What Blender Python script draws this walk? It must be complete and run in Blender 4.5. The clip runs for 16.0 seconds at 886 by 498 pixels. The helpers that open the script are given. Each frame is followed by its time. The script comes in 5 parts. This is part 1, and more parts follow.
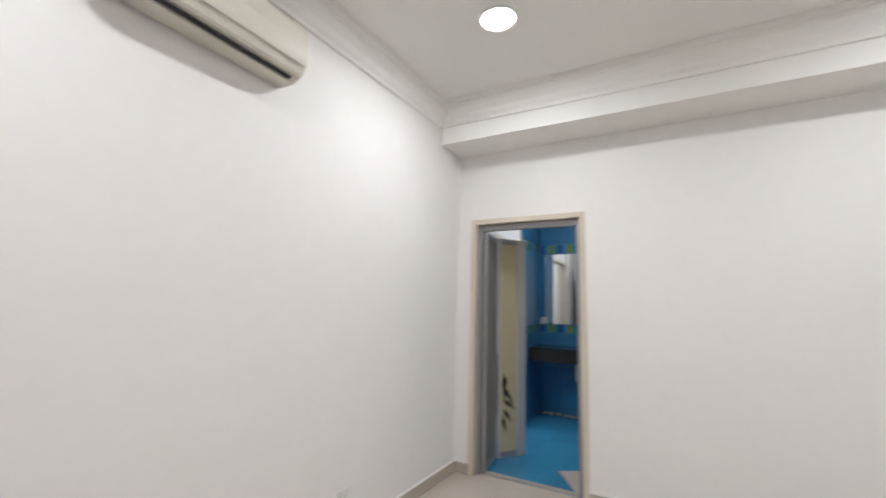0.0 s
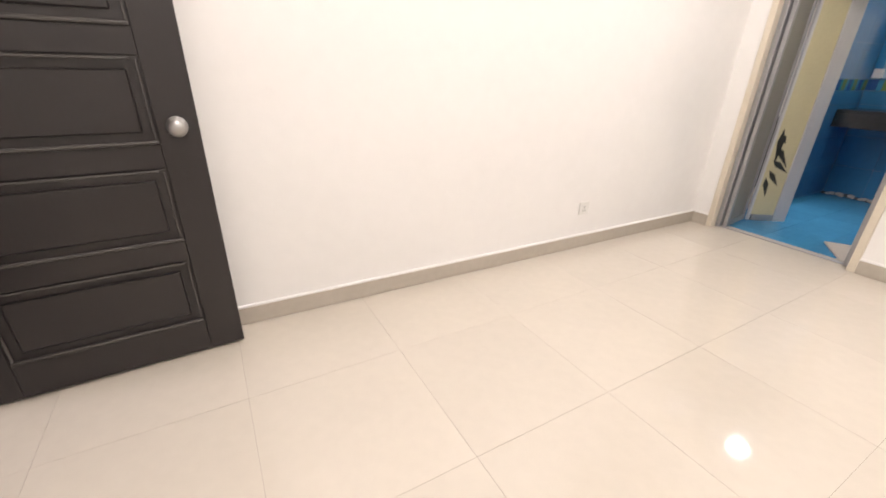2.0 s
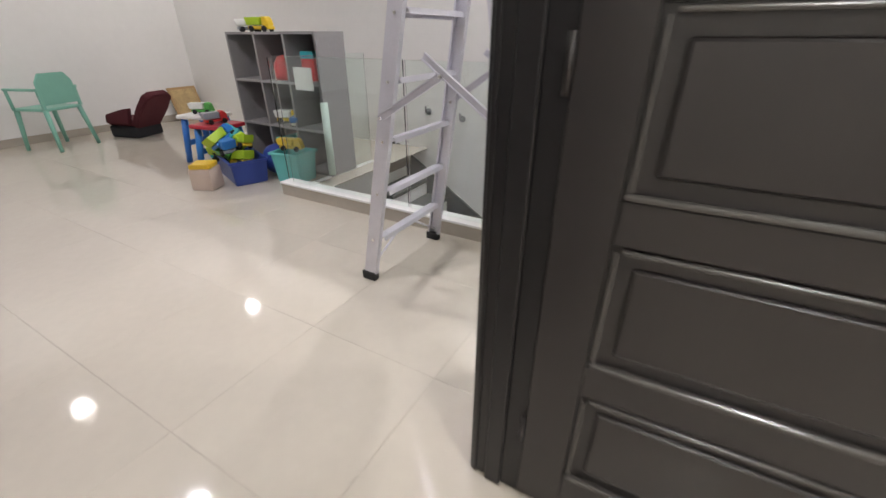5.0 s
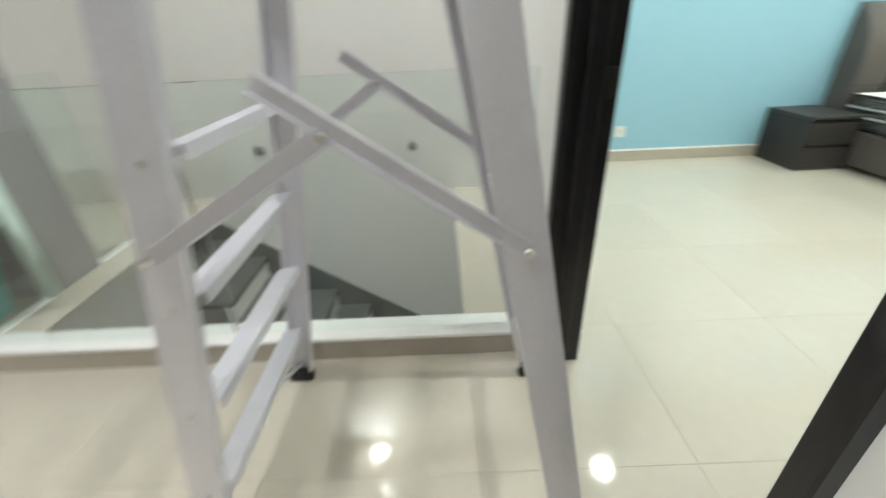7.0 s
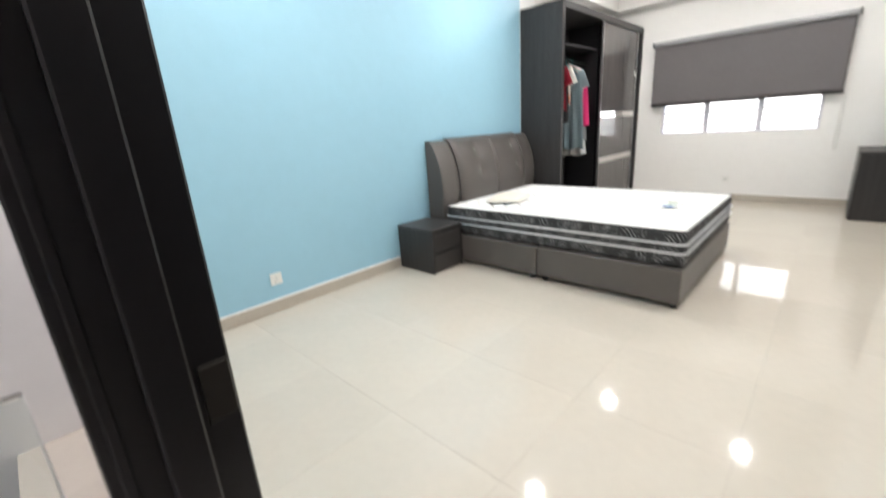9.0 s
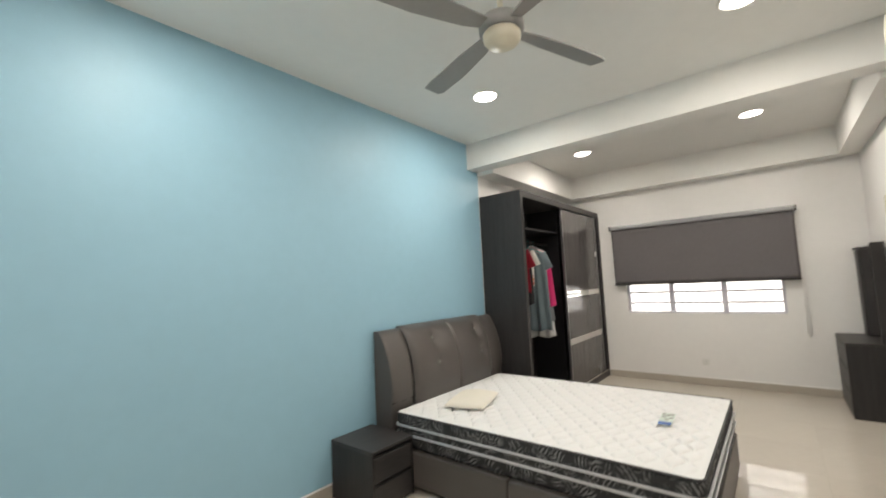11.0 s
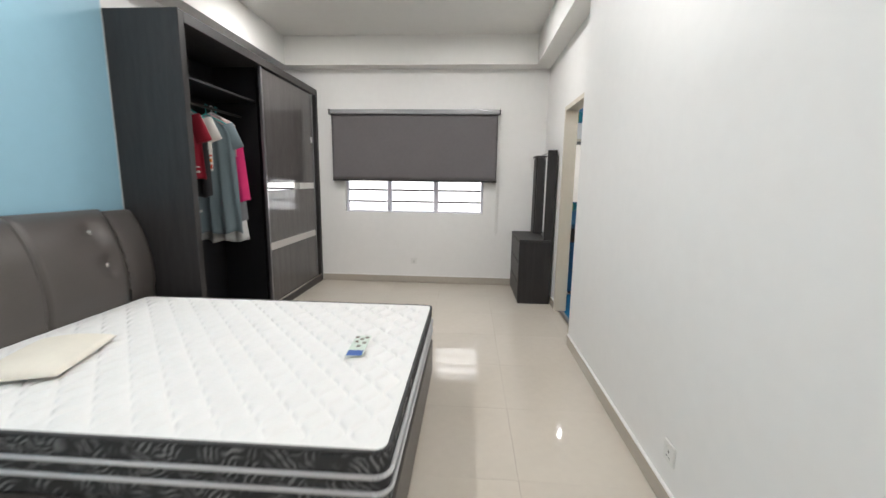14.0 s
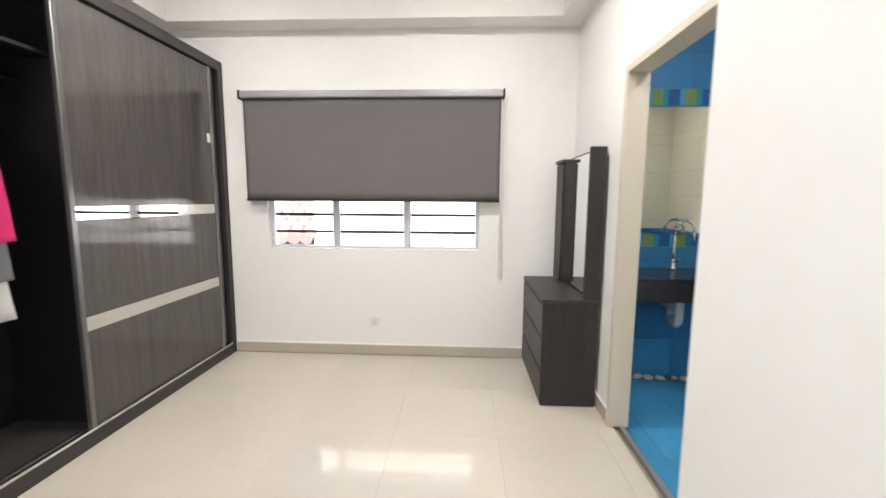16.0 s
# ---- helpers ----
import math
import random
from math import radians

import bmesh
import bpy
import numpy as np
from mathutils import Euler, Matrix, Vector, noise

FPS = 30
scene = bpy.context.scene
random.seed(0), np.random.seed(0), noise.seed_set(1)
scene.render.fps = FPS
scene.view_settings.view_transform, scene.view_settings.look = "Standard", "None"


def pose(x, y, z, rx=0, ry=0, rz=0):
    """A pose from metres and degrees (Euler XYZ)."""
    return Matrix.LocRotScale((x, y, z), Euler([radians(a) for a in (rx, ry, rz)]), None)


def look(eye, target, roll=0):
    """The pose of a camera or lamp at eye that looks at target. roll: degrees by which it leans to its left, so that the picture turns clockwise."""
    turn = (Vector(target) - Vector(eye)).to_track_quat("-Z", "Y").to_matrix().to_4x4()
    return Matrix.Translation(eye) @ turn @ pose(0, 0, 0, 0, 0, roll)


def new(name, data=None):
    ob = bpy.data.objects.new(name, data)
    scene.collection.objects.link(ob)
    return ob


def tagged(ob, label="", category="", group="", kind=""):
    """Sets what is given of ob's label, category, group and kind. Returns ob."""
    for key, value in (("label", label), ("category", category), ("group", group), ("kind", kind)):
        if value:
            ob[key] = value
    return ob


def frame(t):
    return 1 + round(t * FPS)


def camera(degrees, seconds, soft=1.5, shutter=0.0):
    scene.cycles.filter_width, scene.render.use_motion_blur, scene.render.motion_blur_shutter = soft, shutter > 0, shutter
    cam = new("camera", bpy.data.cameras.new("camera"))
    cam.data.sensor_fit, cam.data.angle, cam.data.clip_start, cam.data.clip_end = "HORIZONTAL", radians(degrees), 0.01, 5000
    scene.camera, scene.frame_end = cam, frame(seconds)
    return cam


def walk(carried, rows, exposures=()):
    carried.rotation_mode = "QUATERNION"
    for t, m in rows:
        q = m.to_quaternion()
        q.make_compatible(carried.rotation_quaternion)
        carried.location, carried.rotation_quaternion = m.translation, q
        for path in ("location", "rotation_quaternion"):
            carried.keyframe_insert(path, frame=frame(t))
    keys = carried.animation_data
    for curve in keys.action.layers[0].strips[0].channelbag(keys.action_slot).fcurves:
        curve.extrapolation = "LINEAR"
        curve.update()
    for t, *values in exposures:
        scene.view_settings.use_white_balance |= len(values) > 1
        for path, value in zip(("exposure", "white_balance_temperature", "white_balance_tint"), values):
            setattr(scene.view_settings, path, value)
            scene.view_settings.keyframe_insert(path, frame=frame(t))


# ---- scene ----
cam = camera(94.8, 16.0, shutter=0.5)
PATH = [
    (0, (1.217, 0.924, 1.38), (2.946, 1.896, 1.634), 1.5),
    (0.5, (1.167, 0.904, 1.376), (2.591, 2.307, 1.432), 2.0),
    (1, (1.025, 0.842, 1.335), (2.229, 2.401, 0.991), 1.9),
    (1.5, (0.97, 0.779, 1.177), (2.012, 2.365, 0.545), 1.5),
    (2, (0.97, 0.763, 1.119), (1.88, 2.348, 0.307), 1.4),
    (2.5, (0.969, 0.771, 1.106), (1.771, 2.367, 0.206), 1.5),
    (3, (0.959, 0.796, 1.111), (1.577, 2.475, 0.215), 2.3),
    (3.5, (0.947, 0.956, 1.149), (1.017, 2.757, 0.282), 4.1),
    (4, (0.797, 1.151, 1.152), (0.322, 2.88, 0.267), 5.6),
    (4.2, (0.69, 1.274, 1.139), (0.015, 2.934, 0.25), 5.5),
    (6.3, (-0.196, 2.325, 1.075), (-1.129, 3.777, 0.063), -2.7),
    (6.5, (-0.258, 2.377, 1.07), (-0.99, 3.958, 0.087), -1.5),
    (7, (-0.339, 2.603, 1.078), (-0.349, 4.359, 0.121), -2.6),
    (7.5, (-0.286, 2.790, 1.117), (0.514, 4.372, 0.190), -2.1),
    (8, (-0.183, 2.935, 1.148), (1.009, 4.248, 0.222), -3.6),
    (8.5, (-0.104, 3.030, 1.163), (1.202, 4.292, 0.326), -4.6),
    (9, (-0.015, 3.190, 1.226), (1.366, 4.522, 0.660), -3.7),
    (9.2, (0.032, 3.205, 1.258), (1.363, 4.632, 0.829), -3.9),
    (11.3, (0.586, 3.456, 1.502), (2.197, 4.61, 1.769), -0.8),
    (11.5, (0.613, 3.445, 1.515), (2.332, 4.442, 1.737), -0.9),
    (12, (0.682, 3.431, 1.485), (2.574, 4.079, 1.47), -0.7),
    (12.5, (0.705, 3.46, 1.366), (2.641, 3.894, 1.117), -0.5),
    (13, (0.834, 3.482, 1.318), (2.785, 3.765, 0.981), 0.0),
    (13.5, (1.246, 3.488, 1.349), (3.211, 3.692, 1.033), 0.6),
    (14, (1.645, 3.546, 1.35), (3.613, 3.669, 1.02), 0.8),
    (14.5, (2.091, 3.531, 1.344), (4.069, 3.611, 1.057), 0.8),
    (15, (2.563, 3.529, 1.345), (4.544, 3.59, 1.077), 0.6),
    (15.5, (3.034, 3.517, 1.363), (5.019, 3.556, 1.122), 0.5),
    (16, (3.528, 3.505, 1.354), (5.511, 3.601, 1.114), 0.4),
]
# exposure and white balance along the walk: seconds, stops, kelvin, tint
E0 = 1.9
LOOK = [
    (0, -0.78, 5980, 12), (0.5, -0.68, 6020, 14), (1.0, -0.48, 5980, 13), (1.5, -0.15, 6200, 18), (2.0, 0.0, 6600, 17), (2.5, 0.06, 6850, 14), (3.0, 0.06, 6850, 12),
    (3.5, 0.1, 6750, 12), (4.0, -0.02, 5980, 15), (4.2, -0.05, 6050, 14), (6.3, 0.06, 6350, 5), (6.5, 0.1, 6350, 4), (7.0, 0.1, 6300, -4), (7.5, 0.05, 6500, -4), (8.0, 0.02, 6450, 2), (8.5, 0.0, 6250, 10), (9.0, 0.0, 6250, 11),
    (9.2, -0.05, 6200, 11), (11.3, -0.7, 6850, 12), (12.0, -0.68, 6800, 13), (12.5, -0.6, 6650, 9), (13.0, -0.56, 6450, 8), (13.5, -0.52, 6350, 10), (14.5, -0.55, 6100, 12), (15.0, -0.54, 6150, 12), (15.5, -0.28, 6200, 12), (16.0, 0.08, 6450, 13),
]
walk(cam, [(t, look(eye, target, roll)) for t, eye, target, roll in PATH], [(t, E0 + e, k, tint) for t, e, k, tint in LOOK])

# ---- light ----
world = bpy.data.worlds.new("world")
scene.world = world
world.use_nodes = True
wn = world.node_tree.nodes
sky = wn.new("ShaderNodeTexSky")
sky.sky_type = "NISHITA"
sky.sun_disc = False
sky.dust_density = 4.0
sky.sun_elevation, sky.sun_rotation = radians(42), radians(255)
wn["Background"].inputs[1].default_value = 0.15
world.node_tree.links.new(sky.outputs[0], wn["Background"].inputs[0])
sun = new("sun", bpy.data.lights.new("sun", "SUN"))
sun.data.energy, sun.data.angle, sun.data.color = 4.0, radians(0.6), (1, 0.95, 0.88)
sun.matrix_world = look((-8, 0, 14), (7, 4, 0))


def downlight_lamp(x, y, z, watts, colour=(1, 0.94, 0.86), size=0.14):
    lamp = new("downlight_glow", bpy.data.lights.new("downlight_glow", "AREA"))
    lamp.data.shape, lamp.data.size, lamp.data.energy, lamp.data.color = "DISK", size, watts, colour
    lamp.location = (x, y, z)
    return lamp


BED_LAMPS = [(3.38, 5.21, 3.04), (3.38, 3.46, 3.04), (5.6, 5.2, 3.04), (5.6, 3.49, 3.04), (1.2, 5.21, 3.04), (1.2, 3.46, 3.04)]
ROOM_LAMPS = [(3.2, 1.72, 2.97), (1.2, 1.72, 2.97), (3.2, -0.4, 2.97), (1.2, -0.4, 2.97)]
# the two at x -5.2 are unseen, added to light the far landing
LANDING_LAMPS = [(-5.2, 5.0, 2.9), (-5.2, 2.6, 2.9), (-2.9, 2.6, 2.9), (-1.0, 2.6, 2.9), (-1.12, 5.4, 2.9)]
BATH_LAMPS = [(5.53, 1.96, 2.73)]
for spots, watts, tone in ((BED_LAMPS, 7.0, (1, 0.965, 0.90)), (ROOM_LAMPS, 7.0, (1, 0.96, 0.90)), (LANDING_LAMPS[:2], 3.0, (1, 0.94, 0.90)), (LANDING_LAMPS[2:4], 6.3, (0.97, 0.92, 0.97)), (LANDING_LAMPS[4:], 10.8, (1, 0.94, 0.95)), (BATH_LAMPS, 3.6, (1, 1, 1))):
    for x, y, z in spots:
        downlight_lamp(x, y, z - 0.03, watts, tone)


# ---- materials ----
def material(name, colour, rough=0.5, metal=0.0, var=0.06, scale=6.0, bump=0.0, bump_scale=60.0, spec=0.5, stretch=(1, 1, 1), coords="Object", per_object=0.0):
    """A principled material: colour varied at two scales, with fine relief."""
    m = bpy.data.materials.new(name)
    m.use_nodes = True
    nt = m.node_tree
    b = nt.nodes["Principled BSDF"]
    b.inputs["Roughness"].default_value, b.inputs["Metallic"].default_value = rough, metal
    b.inputs["Specular IOR Level"].default_value = spec
    tc = nt.nodes.new("ShaderNodeTexCoord")
    mp = nt.nodes.new("ShaderNodeMapping")
    mp.inputs["Scale"].default_value = stretch
    nt.links.new(tc.outputs[coords], mp.inputs[0])
    n1, n2 = nt.nodes.new("ShaderNodeTexNoise"), nt.nodes.new("ShaderNodeTexNoise")
    n1.inputs["Scale"].default_value, n2.inputs["Scale"].default_value = scale, scale * 9
    n1.inputs["Detail"].default_value, n2.inputs["Detail"].default_value = 4, 3
    for n in (n1, n2):
        nt.links.new(mp.outputs[0], n.inputs["Vector"])
    mix = nt.nodes.new("ShaderNodeMath")
    mix.operation = "ADD"
    nt.links.new(n1.outputs[0], mix.inputs[0])
    nt.links.new(n2.outputs[0], mix.inputs[1])
    ramp = nt.nodes.new("ShaderNodeMapRange")
    ramp.inputs[1].default_value, ramp.inputs[2].default_value = 0.6, 1.4
    ramp.inputs[3].default_value, ramp.inputs[4].default_value = 1 - var, 1 + var
    nt.links.new(mix.outputs[0], ramp.inputs[0])
    val = ramp.outputs[0]
    if per_object:
        oi = nt.nodes.new("ShaderNodeObjectInfo")
        r2 = nt.nodes.new("ShaderNodeMapRange")
        r2.inputs[3].default_value, r2.inputs[4].default_value = 1 - per_object, 1 + per_object
        nt.links.new(oi.outputs["Random"], r2.inputs[0])
        mul = nt.nodes.new("ShaderNodeMath")
        mul.operation = "MULTIPLY"
        nt.links.new(val, mul.inputs[0])
        nt.links.new(r2.outputs[0], mul.inputs[1])
        val = mul.outputs[0]
    hsv = nt.nodes.new("ShaderNodeHueSaturation")
    hsv.inputs["Color"].default_value = (*colour, 1)
    nt.links.new(val, hsv.inputs["Value"])
    nt.links.new(hsv.outputs[0], b.inputs["Base Color"])
    if bump:
        n3, bp = nt.nodes.new("ShaderNodeTexNoise"), nt.nodes.new("ShaderNodeBump")
        n3.inputs["Scale"].default_value, n3.inputs["Detail"].default_value = bump_scale, 4
        bp.inputs["Strength"].default_value, bp.inputs["Distance"].default_value = bump, 0.004
        nt.links.new(mp.outputs[0], n3.inputs["Vector"])
        nt.links.new(n3.outputs[0], bp.inputs["Height"])
        nt.links.new(bp.outputs[0], b.inputs["Normal"])
    return m


def glow(name, colour, strength):
    m = bpy.data.materials.new(name)
    m.use_nodes = True
    b = m.node_tree.nodes["Principled BSDF"]
    b.inputs["Base Color"].default_value = (*colour, 1)
    b.inputs["Emission Color"].default_value = (*colour, 1)
    b.inputs["Emission Strength"].default_value = strength
    return m


def glass(name, colour, rough=0.0):
    m = bpy.data.materials.new(name)
    m.use_nodes = True
    b = m.node_tree.nodes["Principled BSDF"]
    b.inputs["Base Color"].default_value = (*colour, 1)
    b.inputs["Roughness"].default_value = rough
    b.inputs["Transmission Weight"].default_value = 1.0
    b.inputs["IOR"].default_value = 1.45
    return m


WHITE = material("white_wall_paint", (0.80, 0.785, 0.765), 0.55, var=0.02, scale=1.5, bump=0.06, bump_scale=90)
CEIL = material("white_ceiling_paint", (0.80, 0.79, 0.76), 0.7, var=0.02, scale=1.2, bump=0.04)
BLUE = material("light_blue_wall_paint", (0.305, 0.515, 0.635), 0.5, var=0.025, scale=1.5, bump=0.06, bump_scale=90)
FLOOR = material("polished_cream_porcelain", (0.545, 0.495, 0.425), 0.06, var=0.035, scale=2.2, spec=0.62, per_object=0.02)
GROUT = material("grey_beige_grout", (0.27, 0.23, 0.19), 0.5, var=0.08, scale=20)
SKIRT = material("cream_tile_skirting", (0.45, 0.405, 0.345), 0.2, var=0.05, scale=3)
BLACK = material("black_brown_door_paint", (0.0065, 0.0055, 0.0065), 0.36, var=0.1, scale=5, bump=0.05, bump_scale=40)
DOORBLK = material("black_brown_door_leaf", (0.023, 0.0192, 0.019), 0.32, var=0.07, scale=5, bump=0.06, bump_scale=50, stretch=(3, 3, 0.3))
# door black made paler: the lamp highlight on the beads is in the colour
DOORSHINE = material("black_brown_bead_highlight", (0.06, 0.055, 0.052), 0.22, var=0.05, scale=8, spec=0.8)
LAMINATE = material("grey_wood_laminate", (0.023, 0.0205, 0.0205), 0.5, var=0.45, scale=5, bump=0.08, bump_scale=70, stretch=(5, 5, 0.3))
# laminate darkened for insides, with the shade of the interior in the colour
SHADELAM = material("shaded_laminate_interior", (0.009, 0.0085, 0.0105), 0.5, var=0.2, scale=4, stretch=(8, 8, 0.5))
LEATHER = material("grey_brown_leatherette", (0.090, 0.079, 0.073), 0.36, var=0.06, scale=8, bump=0.15, bump_scale=260)
CREAM = material("cream_painted_metal_frame", (0.62, 0.56, 0.46), 0.4, var=0.03, scale=4)
GREYALU = material("grey_aluminium", (0.33, 0.33, 0.34), 0.38, metal=0.5, var=0.05, scale=6)
CHROME = material("brushed_steel", (0.72, 0.71, 0.70), 0.22, metal=1.0, var=0.04, scale=20)
ALU = material("anodised_aluminium", (0.66, 0.65, 0.71), 0.42, metal=0.55, var=0.05, scale=14, bump=0.03)
SATIN = material("satin_steel_knob", (0.42, 0.41, 0.40), 0.3, metal=1.0, var=0.06, scale=30)
RUBBER = material("black_rubber", (0.015, 0.015, 0.015), 0.75, var=0.1)
PLASTIC_W = material("white_plastic", (0.78, 0.77, 0.74), 0.35, var=0.02)
GLASS = glass("clear_green_glass", (0.93, 0.985, 0.965))
MIRROR = material("mirror_silver", (0.92, 0.93, 0.93), 0.01, metal=1.0, var=0.0)
LED = glow("led_panel", (1.0, 0.96, 0.9), 6.0)


# ---- building blocks ----
def mesh_of(name, bm, mat):
    me = bpy.data.meshes.new(name)
    bm.normal_update()
    bm.to_mesh(me)
    bm.free()
    me.materials.append(mat)
    return me


def part(name, bm, mat, parent=None, label=""):
    ob = new(name, mesh_of(name, bm, mat))
    if parent is not None:
        ob.parent = parent
    return tagged(ob, label)


def thing(name, label, category, x=0, y=0, z=0, rz=0, group="", kind=""):
    ob = new(name)
    ob.empty_display_size = 0.1
    ob.matrix_world = pose(x, y, z, 0, 0, rz)
    return tagged(ob, label, category, group, kind)


def bx(x0, x1, y0, y1, z0, z1, bevel=0.0, segs=2, bm=None):
    own = bmesh.new()
    bmesh.ops.create_cube(own, size=1, matrix=Matrix.Translation(((x0 + x1) / 2, (y0 + y1) / 2, (z0 + z1) / 2)) @ Matrix.Diagonal((abs(x1 - x0), abs(y1 - y0), abs(z1 - z0), 1)))
    if bevel:
        bmesh.ops.bevel(own, geom=own.edges[:], offset=bevel, segments=segs, affect="EDGES", profile=0.5)
    return join(bm, own)


def join(bm, own):
    if bm is None:
        return own
    me = bpy.data.meshes.new("tmp")
    own.to_mesh(me)
    own.free()
    bm.from_mesh(me)
    bpy.data.meshes.remove(me)
    return bm


def cyl(p0, p1, r0, r1=None, n=20, bm=None, bevel=0.0):
    own = bmesh.new()
    a, b = Vector(p0), Vector(p1)
    d = b - a
    m = Matrix.Translation((a + b) / 2) @ d.to_track_quat("Z", "Y").to_matrix().to_4x4()
    bmesh.ops.create_cone(own, cap_ends=True, segments=n, radius1=r0, radius2=r0 if r1 is None else r1, depth=d.length, matrix=m)
    if bevel:
        rim = [e for e in own.edges if len(e.link_faces) == 2 and any(len(f.verts) > 4 for f in e.link_faces)]
        bmesh.ops.bevel(own, geom=rim, offset=bevel, segments=2, affect="EDGES")
    for f in own.faces:
        f.smooth = len(f.verts) == 4
    return join(bm, own)


def lathe(profile, n=28, bm=None, m=None):
    """Turn a profile of (radius, height) round z."""
    own = bmesh.new()
    rings = [[own.verts.new((r * math.cos(2 * math.pi * i / n), r * math.sin(2 * math.pi * i / n), z)) for i in range(n)] for r, z in profile]
    for a, b in zip(rings, rings[1:]):
        for i in range(n):
            own.faces.new((a[i], a[(i + 1) % n], b[(i + 1) % n], b[i])).smooth = True
    if profile[0][0] > 1e-4:
        own.faces.new(list(reversed(rings[0])))
    if profile[-1][0] > 1e-4:
        own.faces.new(rings[-1])
    bmesh.ops.remove_doubles(own, verts=own.verts[:], dist=1e-5)
    bmesh.ops.recalc_face_normals(own, faces=own.faces[:])
    if m is not None:
        own.transform(m)
    return join(bm, own)


def prism(outline, axis, a, b, bm=None, bevel=0.0):
    """A flat outline pushed along an axis from a to b. Outline points are the other two coordinates in x, y, z order."""
    own = bmesh.new()

    def at(p, v):
        q = list(p)
        q.insert("xyz".index(axis), v)
        return own.verts.new(q)
    lo, hi = [at(p, a) for p in outline], [at(p, b) for p in outline]
    n = len(outline)
    own.faces.new(lo)
    own.faces.new(list(reversed(hi)))
    for i in range(n):
        own.faces.new((lo[i], hi[i], hi[(i + 1) % n], lo[(i + 1) % n]))
    bmesh.ops.recalc_face_normals(own, faces=own.faces[:])
    if bevel:
        bmesh.ops.bevel(own, geom=own.edges[:], offset=bevel, segments=2, affect="EDGES")
    return join(bm, own)


def tube(points, r, n=10, bm=None):
    for p, q in zip(points, points[1:]):
        bm = cyl(p, q, r, n=n, bm=bm)
        bm = lathe([(0.0, -r), (r * 0.7, -r * 0.7), (r, 0), (r * 0.7, r * 0.7), (0.0, r)], n, bm, Matrix.Translation(q))
    return bm


def structure(name, bm, mat, label="", category="wall"):
    ob = part(name, bm, mat)
    return tagged(ob, label, category, "", "structure")


# ---- large structure ----
X0, X1 = 0.13, 6.95          # bedroom, along the walk
Y0, Y1 = 2.688, 6.04          # bedroom, across
H = 3.04
# partition between the landing and both rooms, with two door openings
D1 = (1.567, 2.495, 2.085)
D2 = (2.812, 3.742, 2.085)
bm = bx(0, X0, -1.3, D1[0], 0, 3.2)
for a, b in ((D1[1], D2[0]), (D2[1], 6.17)):
    bm = bx(0, X0, a, b, 0, 3.2, bm=bm)
for d in (D1, D2):
    bm = bx(0, X0, d[0], d[1], d[2], 3.2, bm=bm)
structure("wall_landing", bm, WHITE, "white painted partition wall with two door openings")
# wall between the two rooms; opening to the bathroom
B2 = (4.975, 5.93, 2.09)
YN = 2.625                   # the small room is not quite square
YF = 2.605                   # the wall steps back at the bathroom opening
bm = prism([(X0, YN), (4.37, 2.54), (B2[0], 2.54), (B2[0], Y0), (X0, Y0)], "z", 0, 3.2)
bm = bx(B2[1], X1, 2.505, YF, 0, 3.2, bm=bm)
bm = bx(B2[0], B2[1], 2.505, YF, B2[2], 3.2, bm=bm)
bm = bx(4.5, B2[0], 2.462, 2.54, 0, 3.2, bm=bm)
structure("wall_between", bm, WHITE, "white painted wall beside the bed")
# window wall
WY0, WY1, WZ0, WZ1 = 3.37, 5.175, 0.92, 2.12
bm = bx(X1, 7.09, 2.46, WY0, 0, 3.2)
bm = bx(X1, 7.09, WY1, 6.17, 0, 3.2, bm=bm)
bm = bx(X1, 7.09, WY0, WY1, 0, WZ0, bm=bm)
bm = bx(X1, 7.09, WY0, WY1, WZ1, 3.2, bm=bm)
structure("wall_window", bm, WHITE, "white painted wall with a wide low window")
structure("wall_blue", bx(X0, 4.442, Y1, 6.17, 0, 3.2), BLUE, "light blue painted feature wall behind the bed")
structure("wall_wardrobe", bx(4.442, X1, Y1, 6.17, 0, 3.2), WHITE, "white painted wall behind the wardrobe")
# bathroom wall of the small room
B1 = (1.475, 2.41, 2.08)
bm = bx(4.37, 4.5, -1.3, B1[0], 0, 3.2)
bm = bx(4.37, 4.5, B1[1], 2.54, 0, 3.2, bm=bm)
bm = bx(4.37, 4.5, B1[0], B1[1], B1[2], 3.2, bm=bm)
structure("wall_small_room", bm, WHITE, "white painted wall with a bathroom doorway")
structure("wall_back", bx(X0, 4.37, -1.43, -1.3, 0, 3.2), WHITE, "plain white painted wall")
# ceilings
bm = bx(X0, 4.24, Y0, Y1, H, 3.2)
bm = bx(4.24, 4.44, Y0, Y1, 2.75, 3.2, bm=bm)
bm = bx(4.44, X1, YF, Y1, H, 3.2, bm=bm)
bm = bx(4.44, X1, YF, 2.785, 2.71, H, bm=bm)
bm = bx(4.44, X1, Y1 - 0.22, Y1, 2.71, H, bm=bm)
bm = bx(6.757, X1, 2.785, Y1 - 0.22, 2.71, H, bm=bm)
structure("ceiling_bedroom", bm, CEIL, "white plaster ceiling with a beam and a recessed tray", "ceiling")
bm = bx(X0, 4.37, -1.3, 2.54, 2.97, 3.2)
bm = bx(4.02, 4.37, -1.3, 2.54, 2.66, 2.97, bm=bm)
structure("ceiling_small_room", bm, CEIL, "white plaster ceiling with a dropped beam", "ceiling")
structure("ceiling_landing", bx(-6.6, 0, -1.3, 6.17, 2.95, 3.2), CEIL, "white plaster landing ceiling", "ceiling")
